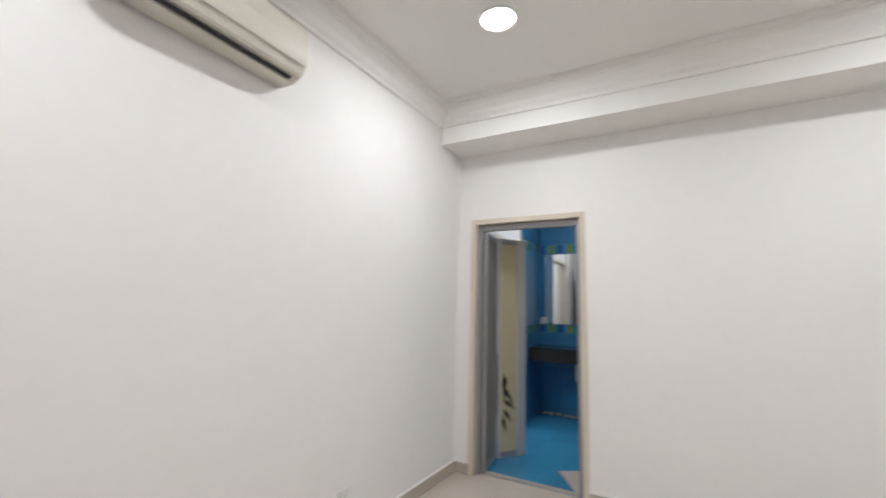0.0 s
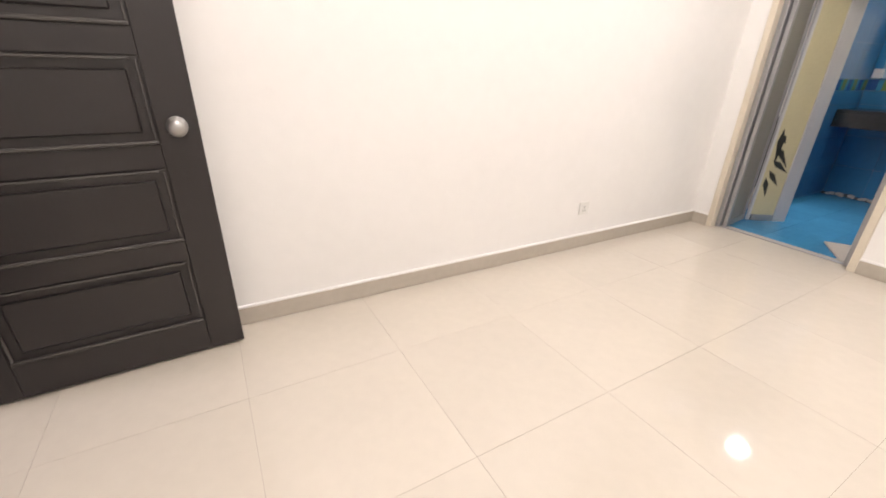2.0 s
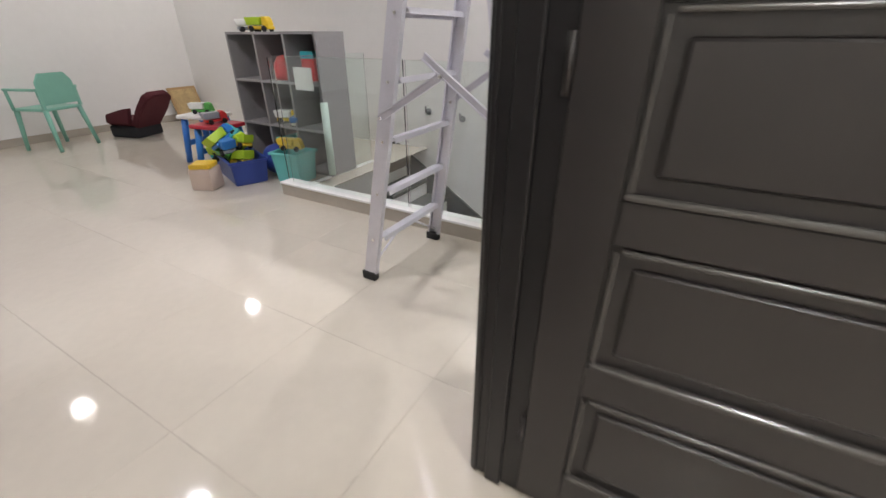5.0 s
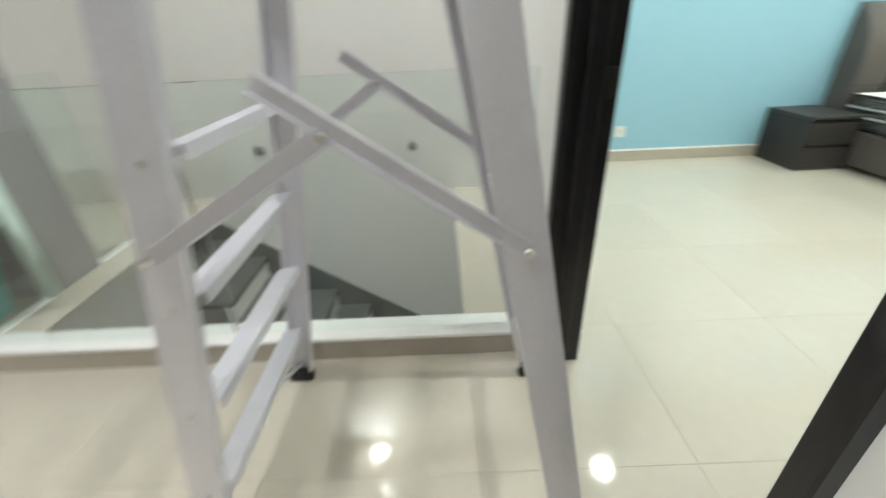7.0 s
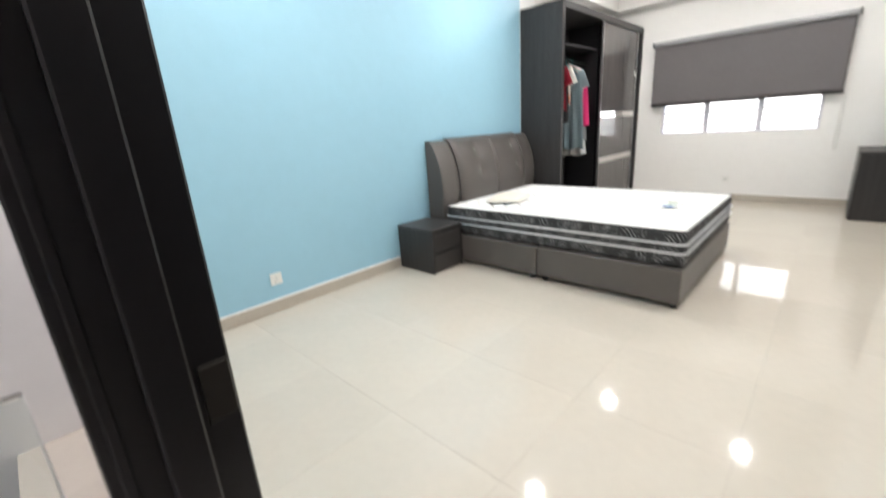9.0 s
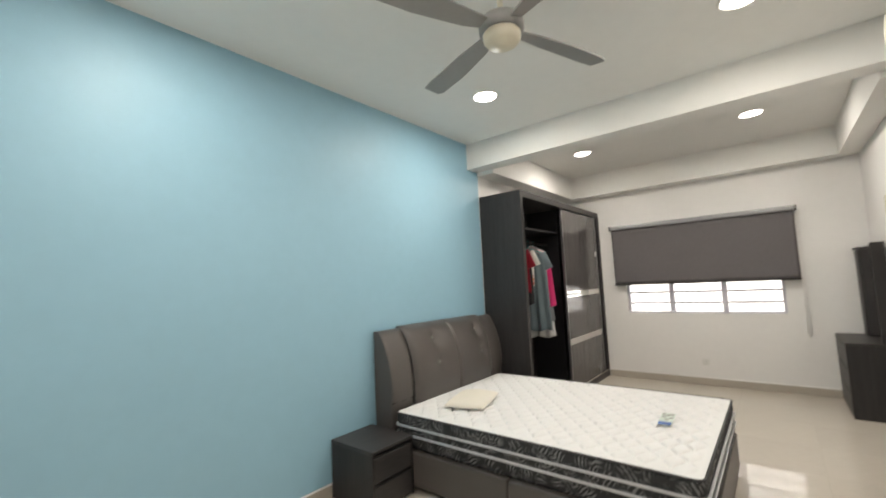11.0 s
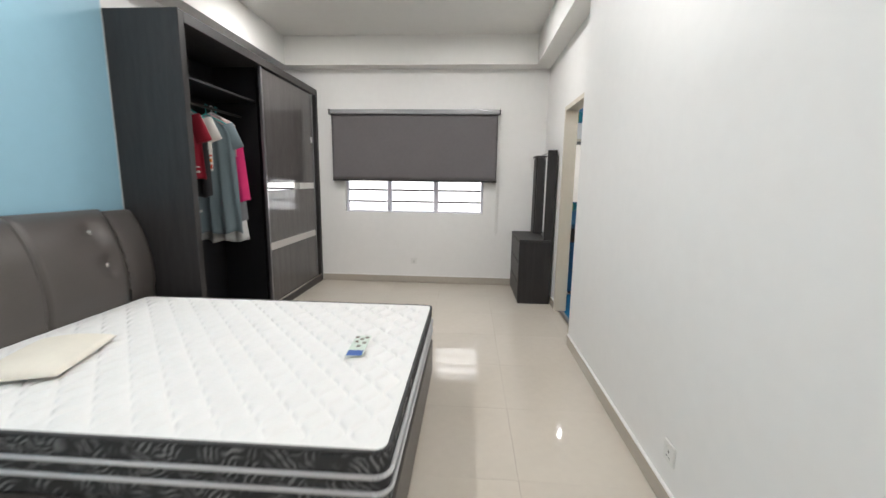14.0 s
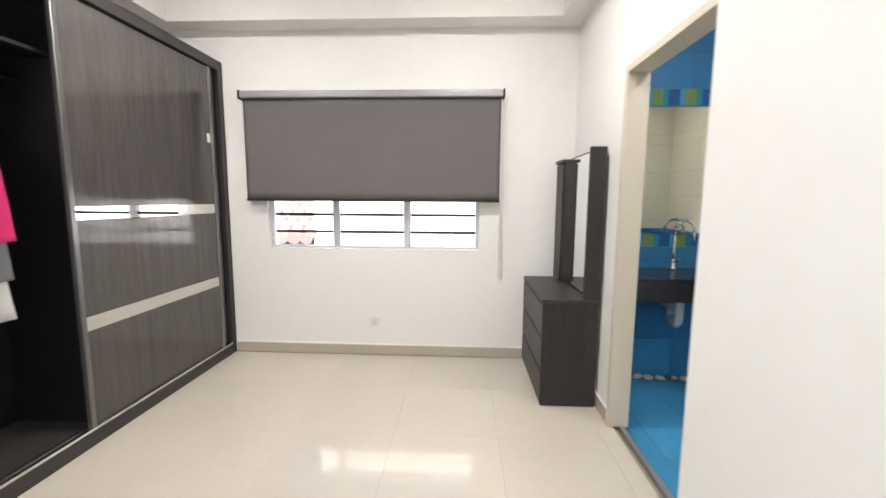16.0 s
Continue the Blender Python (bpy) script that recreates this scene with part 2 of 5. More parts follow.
# landing walls
structure("wall_landing_far", bx(-6.25, -6.1, -1.3, 6.17, -3, 3.2), WHITE, "white painted landing wall")
structure("wall_stair", bx(-6.1, 0, 5.55, 5.7, -3, 3.2), WHITE, "white painted stairwell wall")
structure("wall_landing_near", bx(-6.1, 0, -1.43, -1.3, -3, 3.2), WHITE, "plain white landing wall")
# floors: one bed of grout under the tiles
bm = bx(-6.35, 0, -1.3, 3.76, -0.2, -0.004)
bm = bx(-6.35, -2.28, 3.72, 5.55, -0.2, -0.004, bm=bm)
bm = bx(0, 4.4, -1.3, 6.1, -0.2, -0.004, bm=bm)
bm = bx(4.4, 7.0, 2.6, 6.1, -0.2, -0.004, bm=bm)
floor = structure("floor", bm, GROUT, "polished cream porcelain tile floor with thin joints", "floor")

# ---- more materials ----
LAM_H = material("grey_wood_laminate_flat", (0.036, 0.0325, 0.0315), 0.46, var=0.36, scale=5, bump=0.08, bump_scale=70, stretch=(0.3, 5, 5))
DOOR_LAM = material("glossy_grey_wood_laminate", (0.085, 0.078, 0.075), 0.12, var=0.30, scale=5, bump=0.03, bump_scale=70, stretch=(5, 5, 0.25))
GRIP = material("black_groove_and_gap_shade", (0.008, 0.008, 0.008), 0.6, var=0.05)
BLIND = material("grey_roller_blind_fabric", (0.135, 0.124, 0.127), 0.85, var=0.05, scale=3, bump=0.2, bump_scale=600)
SILVERBAR = material("satin_silver_strip", (0.62, 0.60, 0.57), 0.35, metal=0.6, var=0.03)
QUILT = material("white_quilted_fabric", (0.74, 0.735, 0.72), 0.9, var=0.02, scale=10, bump=0.2, bump_scale=500)
PIPING = material("grey_white_piping", (0.60, 0.60, 0.61), 0.7, var=0.04)
PILLOW = material("cream_foam_pillow", (0.74, 0.69, 0.60), 0.9, var=0.04, scale=12, bump=0.15, bump_scale=300)
AC_W = material("aged_white_plastic", (0.64, 0.615, 0.54), 0.4, var=0.03)
FANGREY = material("grey_fan_blade", (0.29, 0.285, 0.275), 0.45, var=0.04)
FANWHITE = material("ivory_fan_body", (0.68, 0.63, 0.50), 0.4, var=0.03)
SHELFGREY = material("grey_shelf_board", (0.28, 0.27, 0.27), 0.6, var=0.06, scale=4)
GRANITE = material("dark_grey_granite", (0.12, 0.125, 0.12), 0.25, var=0.25, scale=30)
BT_BLUE = material("blue_bathroom_tile", (0.035, 0.185, 0.38), 0.3, var=0.10, scale=3, per_object=0.05)
BT_FLOOR = material("blue_floor_tile", (0.055, 0.26, 0.47), 0.25, var=0.10, scale=3, per_object=0.06)
BT_CREAM = material("cream_bathroom_tile", (0.74, 0.69, 0.52), 0.2, var=0.03, scale=3, per_object=0.02)
COUNTER = material("black_stone_counter", (0.03, 0.028, 0.03), 0.2, var=0.3, scale=40)
ROOF = material("red_roof_tile", (0.36, 0.22, 0.21), 0.7, var=0.15, scale=6)
OUTWALL = material("white_house_wall", (0.80, 0.79, 0.81), 0.8, var=0.03)


def plain(name, colour, rough=0.55, var=0.05, bump=0.0):
    return material(name, colour, rough, var=var, scale=9, bump=bump, bump_scale=200)


def damask():
    """Dark grey mattress border with a pale leafy weave."""
    m = material("dark_damask_border", (0.03, 0.03, 0.032), 0.75, var=0.1)
    nt = m.node_tree
    b = nt.nodes["Principled BSDF"]
    tc = nt.nodes.new("ShaderNodeTexCoord")
    v = nt.nodes.new("ShaderNodeTexVoronoi")
    v.inputs["Scale"].default_value = 15.0
    nt.links.new(tc.outputs["Object"], v.inputs["Vector"])
    off = nt.nodes.new("ShaderNodeVectorMath")
    off.operation = "SUBTRACT"
    nt.links.new(tc.outputs["Object"], off.inputs[0])
    nt.links.new(v.outputs["Position"], off.inputs[1])
    turn = nt.nodes.new("ShaderNodeVectorMath")
    turn.operation = "SCALE"
    turn.inputs["Scale"].default_value = 6.28
    nt.links.new(v.outputs["Color"], turn.inputs[0])
    rot = nt.nodes.new("ShaderNodeVectorRotate")
    rot.rotation_type = "EULER_XYZ"
    nt.links.new(off.outputs[0], rot.inputs["Vector"])
    nt.links.new(turn.outputs[0], rot.inputs["Rotation"])
    w = nt.nodes.new("ShaderNodeTexWave")
    w.inputs["Scale"].default_value, w.inputs["Distortion"].default_value = 15.0, 4.0
    w.inputs["Detail"].default_value, w.inputs["Detail Scale"].default_value = 1.0, 1.5
    nt.links.new(rot.outputs[0], w.inputs["Vector"])
    near = nt.nodes.new("ShaderNodeMapRange")
    near.inputs[1].default_value, near.inputs[2].default_value = 0.75, 0.35
    nt.links.new(v.outputs["Distance"], near.inputs[0])
    band = nt.nodes.new("ShaderNodeMapRange")
    band.inputs[1].default_value, band.inputs[2].default_value = 0.5, 0.85
    nt.links.new(w.outputs["Fac"], band.inputs[0])
    r = nt.nodes.new("ShaderNodeMath")
    r.operation = "MULTIPLY"
    nt.links.new(near.outputs[0], r.inputs[0])
    nt.links.new(band.outputs[0], r.inputs[1])
    mx = nt.nodes.new("ShaderNodeMix")
    mx.data_type = "RGBA"
    mx.inputs["A"].default_value = (0.026, 0.026, 0.027, 1)
    mx.inputs["B"].default_value = (0.20, 0.20, 0.20, 1)
    nt.links.new(r.outputs[0], mx.inputs["Factor"])
    nt.links.new(mx.outputs["Result"], b.inputs["Base Color"])
    return m


DAMASK = damask()


# ---- skirting, cornices, door frames ----
def skirting(name, x0, x1, y0, y1):
    """Tile skirting with a white painted lip on top."""
    ob = structure(name, bx(x0, x1, y0, y1, 0.001, 0.086, 0.002, 1), SKIRT, "cream tile skirting with a white painted top edge", "baseboard")
    part("trim", bx(x0 - 0.001, x1 + 0.001, y0 - 0.001, y1 + 0.001, 0.086, 0.099, 0.004, 2), WHITE, ob, "white painted edge")
    return ob


K = 0.012
skirting("baseboard_blue_wall", X0, 4.43, Y1 - K, Y1)
skirting("baseboard_window_wall", X1 - K, X1, 2.95, 5.5)
skirting("baseboard_beside_bed", 0.98, B2[0] - 0.012, Y0, Y0 + K)
skirting("baseboard_by_dresser", B2[1], X1 - K, YF, YF + K)
skirting("baseboard_door_side", X0, X0 + K, 3.745, Y1 - K)
SKEW = Matrix.Translation((4.37, 2.54, 0)) @ Matrix.Rotation(math.atan((2.54 - YN) / (4.37 - X0)), 4, "Z") @ Matrix.Translation((-4.37, -2.54, 0))
skirting("baseboard_small_room", X0, 4.37, 2.54 - K, 2.54).matrix_world = SKEW
skirting("baseboard_bath_side", 4.37 - K, 4.37, -1.3, B1[0])
skirting("baseboard_bath_corner", 4.37 - K, 4.37, B1[1], 2.54 - K)
skirting("baseboard_back", X0, 4.37, -1.3, -1.3 + K)
skirting("baseboard_entry", X0, X0 + K, -1.3, D1[0] - 0.02)
skirting("baseboard_landing_wall", -K, 0, D1[1] + 0.02, D2[0] - 0.02)
skirting("baseboard_landing_far", -6.1, -6.1 + K, -1.3, 5.55)
skirting("baseboard_landing_entry", -K, 0, -1.3, D1[0] - 0.02)


def cornice(name, axis, a, b, wall, top, side):
    """Stepped plaster cornice under a ceiling; side: the way it stands out from the wall."""
    prof = [(0, 0), (0, -0.17), (0.018, -0.17), (0.022, -0.15), (0.045, -0.13), (0.05, -0.10), (0.085, -0.06), (0.09, -0.035), (0.12, -0.03), (0.125, 0)]
    pts = [(wall + side * u, top + v) for u, v in prof]
    return structure(name, prism(pts, axis, a, b), CEIL, "white stepped plaster cornice", "trim")


cornice("trim_cornice_long", "x", X0, 4.02, 2.54, 2.97, -1).matrix_world = SKEW
cornice("trim_cornice_beam", "y", -1.3, 2.54, 4.02, 2.97, -1)
cornice("trim_cornice_back", "x", X0, 4.02, -1.3, 2.97, 1)
cornice("trim_cornice_entry", "y", -1.3, 2.54, X0, 2.97, 1)


def door_frame(name, y0, y1, top, label, stop_x, room_side=0.008, land_side=-0.008, near=0.045):
    """Black timber frame in the partition wall, with a stop bead and strike plate."""
    f = thing(name, label, "door frame", 0, 0, 0, 0, "", "structure")
    a, b = land_side, X0 + room_side
    part("jamb", bx(a, b, y0, y0 + near, 0, top, 0.003, 1), BLACK, f)
    part("jamb", bx(a, b, y1 - 0.045, y1, 0, top, 0.003, 1), BLACK, f)
    part("head", bx(a, b, y0 + near, y1 - 0.045, top - 0.045, top, 0.003, 1), BLACK, f)
    for u, v in ((y0 + near, y0 + near + 0.012), (y1 - 0.057, y1 - 0.045)):
        part("stop_bead", bx(stop_x - 0.045, stop_x, u, v, 0, top - 0.045, 0.003, 1), BLACK, f)
        part("groove_bead", bx(stop_x - 0.085, stop_x - 0.073, u - 0.004 if u < (y0 + y1) / 2 else u + 0.008, v - 0.008 if u < (y0 + y1) / 2 else v + 0.004, 0, top - 0.045, 0.002, 1), BLACK, f)
    return f


BRONZE = material("dark_bronze_metal", (0.05, 0.045, 0.04), 0.4, metal=0.8, var=0.1)
f1 = door_frame("door_frame_1", D1[0], D1[1], D1[2], "black painted timber door frame", 0.085)
f2 = door_frame("door_frame_2", D2[0], D2[1], D2[2], "black painted timber door frame with strike plate", 0.075, -0.01, -0.022, 0.032)
part("strike_plate", bx(0.082, 0.116, D2[1] - 0.049, D2[1] - 0.0445, 0.90, 0.975, 0.001, 1), BRONZE, f2, "steel strike plate")
part("strike_plate", bx(0.089, 0.128, D1[0] + 0.0445, D1[0] + 0.0475, 0.86, 0.94, 0.001, 1), CHROME, f1, "steel strike plate")


def panel_door(name, label, x, y, rz, flip):
    """Five-panel leaf hinged at x, y. flip: 1 shows its knob face to -y."""
    d = thing(name, label, "door", x, y, 0.012, rz)
    w, h, th = 0.82, 2.03, 0.038
    for u, v in ((0, 0.105), (w - 0.125, w)):
        part("stile", bx(u, v, 0, th, 0, h, 0.002, 1), DOORBLK, d)
    lows = [0.135 + 0.356 * i for i in range(5)]
    edges = [0] + [z for lo in lows for z in (lo, lo + 0.275)] + [h]
    for lo, hi in zip(edges[0::2], edges[1::2]):
        part("rail", bx(0.105, w - 0.125, 0, th, lo, hi, 0.002, 1), DOORBLK, d)
    for lo in lows:
        own = bx(0.105, w - 0.125, 0.012, th - 0.012, lo, lo + 0.275)
        for ya, yb in ((0.0045, 0.013), (th - 0.013, th - 0.0045)):
            own = bx(0.145, w - 0.165, ya, yb, lo + 0.04, lo + 0.235, 0.006, 1, bm=own)
        part("panel", own, DOORBLK, d)
        for ya, yb in ((-0.006, 0.012), (th - 0.012, th + 0.006)):
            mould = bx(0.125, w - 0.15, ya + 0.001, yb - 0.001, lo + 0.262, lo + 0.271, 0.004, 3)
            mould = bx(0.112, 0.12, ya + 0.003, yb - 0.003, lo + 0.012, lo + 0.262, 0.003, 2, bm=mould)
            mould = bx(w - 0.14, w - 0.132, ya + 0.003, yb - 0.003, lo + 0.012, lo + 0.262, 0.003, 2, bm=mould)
            part("moulding", mould, DOORSHINE, d, "thin glossy moulding with a highlight in its colour")
            part("ledge", bx(0.107, w - 0.127, ya, yb, lo + 0.001, lo + 0.014, 0.006, 4), DOORSHINE, d, "rounded glossy panel ledge with a highlight in its colour")
    prof = [(0.0, 0.072), (0.014, 0.071), (0.024, 0.066), (0.029, 0.055), (0.028, 0.044), (0.018, 0.034), (0.013, 0.028), (0.012, 0.012), (0.031, 0.010), (0.033, 0.004), (0.033, 0.0)]
    for side in (-1, 1):
        m = Matrix.Translation((w - 0.065, 0 if side < 0 else th, 0.905)) @ Matrix.Rotation(radians(90 if side < 0 else -90), 4, "X")
        k = part("knob", lathe([(r, z) for r, z in prof], 28, None, m), SATIN, d, "round brushed steel knob")
    part("latch_plate", bx(w - 0.0005, w + 0.0015, 0.008, th - 0.008, 0.87, 0.94), CHROME, d, "steel latch plate")
    for z in (0.2, 1.0, 1.8):
        part("hinge", cyl((-0.005, -0.004, z), (-0.005, -0.004, z + 0.09), 0.006, n=10), DOORBLK, d)
    return d


panel_door("panelled_door", "black-brown five-panel wooden door standing open against the wall", 0.133, 2.443, 1.6, 1)

panel_door("panelled_door", "black-brown five-panel wooden door opened into the bedroom", 0.14, 2.838, 0.5, 1)

# ---- bathroom behind both rooms ----
BX1, BY0, BH = 6.70, 0.9, 2.73
bath_floor = structure("floor_bathroom", bx(4.4, 6.95, BY0, 2.6, -0.2, -0.024), GROUT, "blue tiled bathroom floor", "floor")
structure("ceiling_bathroom", bx(4.5, 6.95, BY0, 2.504, BH, 2.85), CEIL, "white bathroom ceiling", "ceiling")
bw_far = structure("wall_bath_basin", bx(BX1 + 0.01, 6.95, BY0 - 0.1, 2.505, -0.1, BH), GROUT, "blue tiled bathroom wall behind the basin")
bw_side = structure("wall_bath_side", bx(4.5, BX1 + 0.01, BY0 - 0.1, BY0 - 0.01, -0.1, BH), GROUT, "bathroom wall with cream tiles above blue ones")
bw_near = structure("wall_bath_door", bx(4.5, 4.502, BY0, B1[0] - 0.03, -0.1, BH), GROUT, "bathroom wall with cream tiles above blue ones")
MOSAIC = [plain("mosaic_%s" % n, c, 0.2) for n, c in (("lime", (0.17, 0.27, 0.10)), ("teal", (0.03, 0.25, 0.33)), ("navy", (0.03, 0.10, 0.30)), ("sky", (0.07, 0.30, 0.50)))]


def tile_wall(parent, axis, plane, sign, a0, a1, cream, top=2.73):
    """Rows of wall tiles as single pieces; axis: the direction that the wall runs in."""
    rows = [(-0.02, 0.28, 0), (0.282, 0.58, 0), (0.582, 0.88, 0), (0.882, 1.01, 0), (1.11, 1.41, 1), (1.412, 1.71, 1), (1.712, 2.05, 1), (2.17, 2.4, 0), (2.402, top, 0)]
    n = max(1, round((a1 - a0) / 0.3))
    s = (a1 - a0) / n
    for lo, hi, mid in rows:
        mat = BT_CREAM if (cream and lo > 1.0) else BT_BLUE
        for i in range(n):
            u, v = a0 + i * s + 0.001, a0 + (i + 1) * s - 0.001
            p, q = sorted((plane, plane + sign * 0.01))
            part("tile", bx(u, v, p, q, lo, hi) if axis == "x" else bx(p, q, u, v, lo, hi), mat, parent)
    k = max(1, round((a1 - a0) / (0.3 if cream else 0.04)))
    s = (a1 - a0) / k
    for lo, hi in ((1.012, 1.108), (2.052, 2.168)):
        for i in range(k):
            u, v = a0 + i * s + 0.001, a0 + (i + 1) * s - 0.001
            p, q = sorted((plane, plane + sign * 0.011))
            part("tile" if cream else "mosaic_tile", bx(u, v, p, q, lo, hi) if axis == "x" else bx(p, q, u, v, lo, hi), BT_CREAM if cream else MOSAIC[(i * 7 + i // 3) % 4], parent)


tile_wall(bw_far, "y", BX1 + 0.01, -1, BY0, 2.484, False)
tile_wall(bw_side, "x", BY0 - 0.01, 1, 4.5, BX1, True)
bw_end = structure("wall_bath_end", bx(B2[1] + 0.02, BX1, 2.495, 2.504, -0.1, BH), GROUT, "blue tiled bathroom wall beside the basin")
tile_wall(bw_end, "x", 2.495, -1, B2[1] + 0.02, BX1 - 0.001, False)
tile_wall(bw_near, "y", 4.502, 1, BY0, B1[0] - 0.03, True)
for i in range(8):
    for j in range(6):
        u, v = 4.42 + 0.3 * i, BY0 + 0.3 * j
        part("tile", bx(u + 0.001, min(u + 0.299, BX1), v + 0.001, min(v + 0.299, 2.53), -0.03, -0.018), BT_FLOOR, bath_floor)
counter = thing("basin_counter", "black stone basin counter on a blue tiled wall", "counter", BX1, 1.75, 0)
part("worktop", bx(-0.48, -0.001, -0.6, 0.73, 0.825, 0.848, 0.003, 1), COUNTER, counter)
part("apron", bx(-0.48, -0.46, -0.6, 0.73, 0.69, 0.824, 0.002, 1), COUNTER, counter)
part("basin_rim", lathe([(0.2, 0.0), (0.21, 0.008), (0.2, 0.012), (0.17, 0.0), (0.1, -0.09), (0.02, -0.1), (0.0, -0.1)], 28, None, Matrix.Translation((-0.25, -0.22, 0.85))), PLASTIC_W, counter, "white ceramic basin")
part("trap", tube([(-0.25, 0.2, 0.75), (-0.25, 0.2, 0.5), (-0.2, 0.2, 0.46), (-0.13, 0.2, 0.5), (-0.13, 0.2, 0.58), (-0.012, 0.2, 0.58)], 0.028, 12), PLASTIC_W, counter, "white plastic waste trap")
tap = thing("basin_tap", "chrome gooseneck tap on the basin counter", "tap", BX1 - 0.09, 1.94, 0.849, 90)
arc = [(0, 0, 0.0), (0, 0, 0.22)] + [(-0.07 + 0.07 * math.cos(radians(a)), 0, 0.24 + 0.07 * math.sin(radians(a))) for a in range(0, 181, 20)] + [(-0.14, 0, 0.19)]
arc = [(x, y, z * 1.18) for x, y, z in arc]
part("spout", tube(arc, 0.011, 12), CHROME, tap)
part("tap_base", lathe([(0.028, 0), (0.028, 0.01), (0.018, 0.03), (0.016, 0.08), (0.0, 0.08)], 20), CHROME, tap)
part("lever", cyl((0, 0.01, 0.06), (0, 0.09, 0.085), 0.007, 0.005, 10), CHROME, tap)
bm_mirror = thing("bathroom_mirror", "wide frameless mirror above the basin counter", "mirror", BX1 - 0.013, 1.85, 1.12)
part("mirror_glass", bx(0.002, 0.006, -0.6, 0.56, 0, 0.92), MIRROR, bm_mirror)
part("backing", bx(0.006, 0.0115, -0.6, 0.56, 0, 0.92), GREYALU, bm_mirror)
sw = thing("wall_switch", "small white bathroom switch plate on blue tiles", "switch", BX1 - 0.012, 2.43, 1.12)
part("plate", bx(0, 0.011, -0.04, 0.04, 0, 0.085, 0.003, 1), PLASTIC_W, sw)
part("rocker", bx(-0.003, 0.001, -0.015, 0.015, 0.025, 0.06, 0.001, 1), PLASTIC_W, sw)
PEB = [plain("pebble_dark", (0.06, 0.06, 0.065), 0.4), plain("pebble_pale", (0.55, 0.53, 0.5), 0.4)]
peb = thing("pebble_strip", "strip of dark and pale pebbles along the bathroom wall", "pebbles", BX1 - 0.06, 1.7, -0.018)
rnd = random.Random(4)
for i in range(46):
    r = rnd.uniform(0.018, 0.034)
    own = bmesh.new()
    bmesh.ops.create_icosphere(own, subdivisions=1, radius=r, matrix=Matrix.Translation((rnd.uniform(-0.03, 0.02), -0.6 + i * 0.03, r * 0.55)) @ Matrix.Diagonal((1.1, 1.2, 0.6, 1)))
    part("pebble", own, PEB[i % 3 > 0], peb)
mat_thing = thing("bath_mat", "beige bath mat lying on the blue floor tiles", "mat", 4.86, 1.45, -0.017, 32)
part("pile", bx(-0.2, 0.2, -0.3, 0.3, 0, 0.014, 0.006, 2), plain("beige_mat", (0.50, 0.45, 0.40), 0.95, bump=0.3), mat_thing)


def opening_frame(name, label, box, axis):
    """Cream metal frame lining a bathroom opening through its wall."""
    f = thing(name, label, "door frame", 0, 0, 0, 0, "", "structure")
    a, b, top, p, q = box
    for u, v in ((a, a + 0.042), (b - 0.042, b)):
        part("jamb", bx(p, q, u, v, 0, top, 0.004, 2) if axis == "y" else bx(u, v, p, q, 0, top, 0.004, 2), CREAM, f)
    part("head", bx(p, q, a + 0.042, b - 0.042, top - 0.042, top, 0.004, 2) if axis == "y" else bx(a + 0.042, b - 0.042, p, q, top - 0.042, top, 0.004, 2), CREAM, f)
    part("threshold", bx(4.45, 4.48, a + 0.042, b - 0.042, -0.02, 0.006, 0.002, 1) if axis == "y" else bx(a + 0.042, b - 0.042, 2.52, 2.55, -0.02, 0.006, 0.002, 1), GREYALU, f, "grey metal threshold")
    return f


opening_frame("door_frame_3", "cream painted metal bathroom door frame", (B1[0], B1[1], B1[2], 4.355, 4.505), "y")
fr = opening_frame("door_frame_4", "cream painted metal bathroom door frame", (B2[0], B2[1], B2[2], 2.495, 2.618), "x")
inner = thing("door_track_frame", "grey aluminium bifold door track frame", "door frame", 0, 0, 0, 0, "", "structure")
for u, v in ((B1[0] + 0.043, B1[0] + 0.078), (B1[1] - 0.078, B1[1] - 0.043)):
    part("jamb", bx(4.41, 4.47, u, v, 0.007, 2.036, 0.003, 1), GREYALU, inner)
part("head", bx(4.41, 4.47, B1[0] + 0.079, B1[1] - 0.079, 1.99, 2.036, 0.003, 1), GREYALU, inner)

PALEALU = material("pale_grey_aluminium", (0.52, 0.52, 0.54), 0.4, metal=0.3, var=0.04, scale=6)
FROST = plain("yellowed_plastic_panel", (0.52, 0.47, 0.30), 0.45)
INK = plain("dark_print", (0.02, 0.02, 0.018), 0.5)


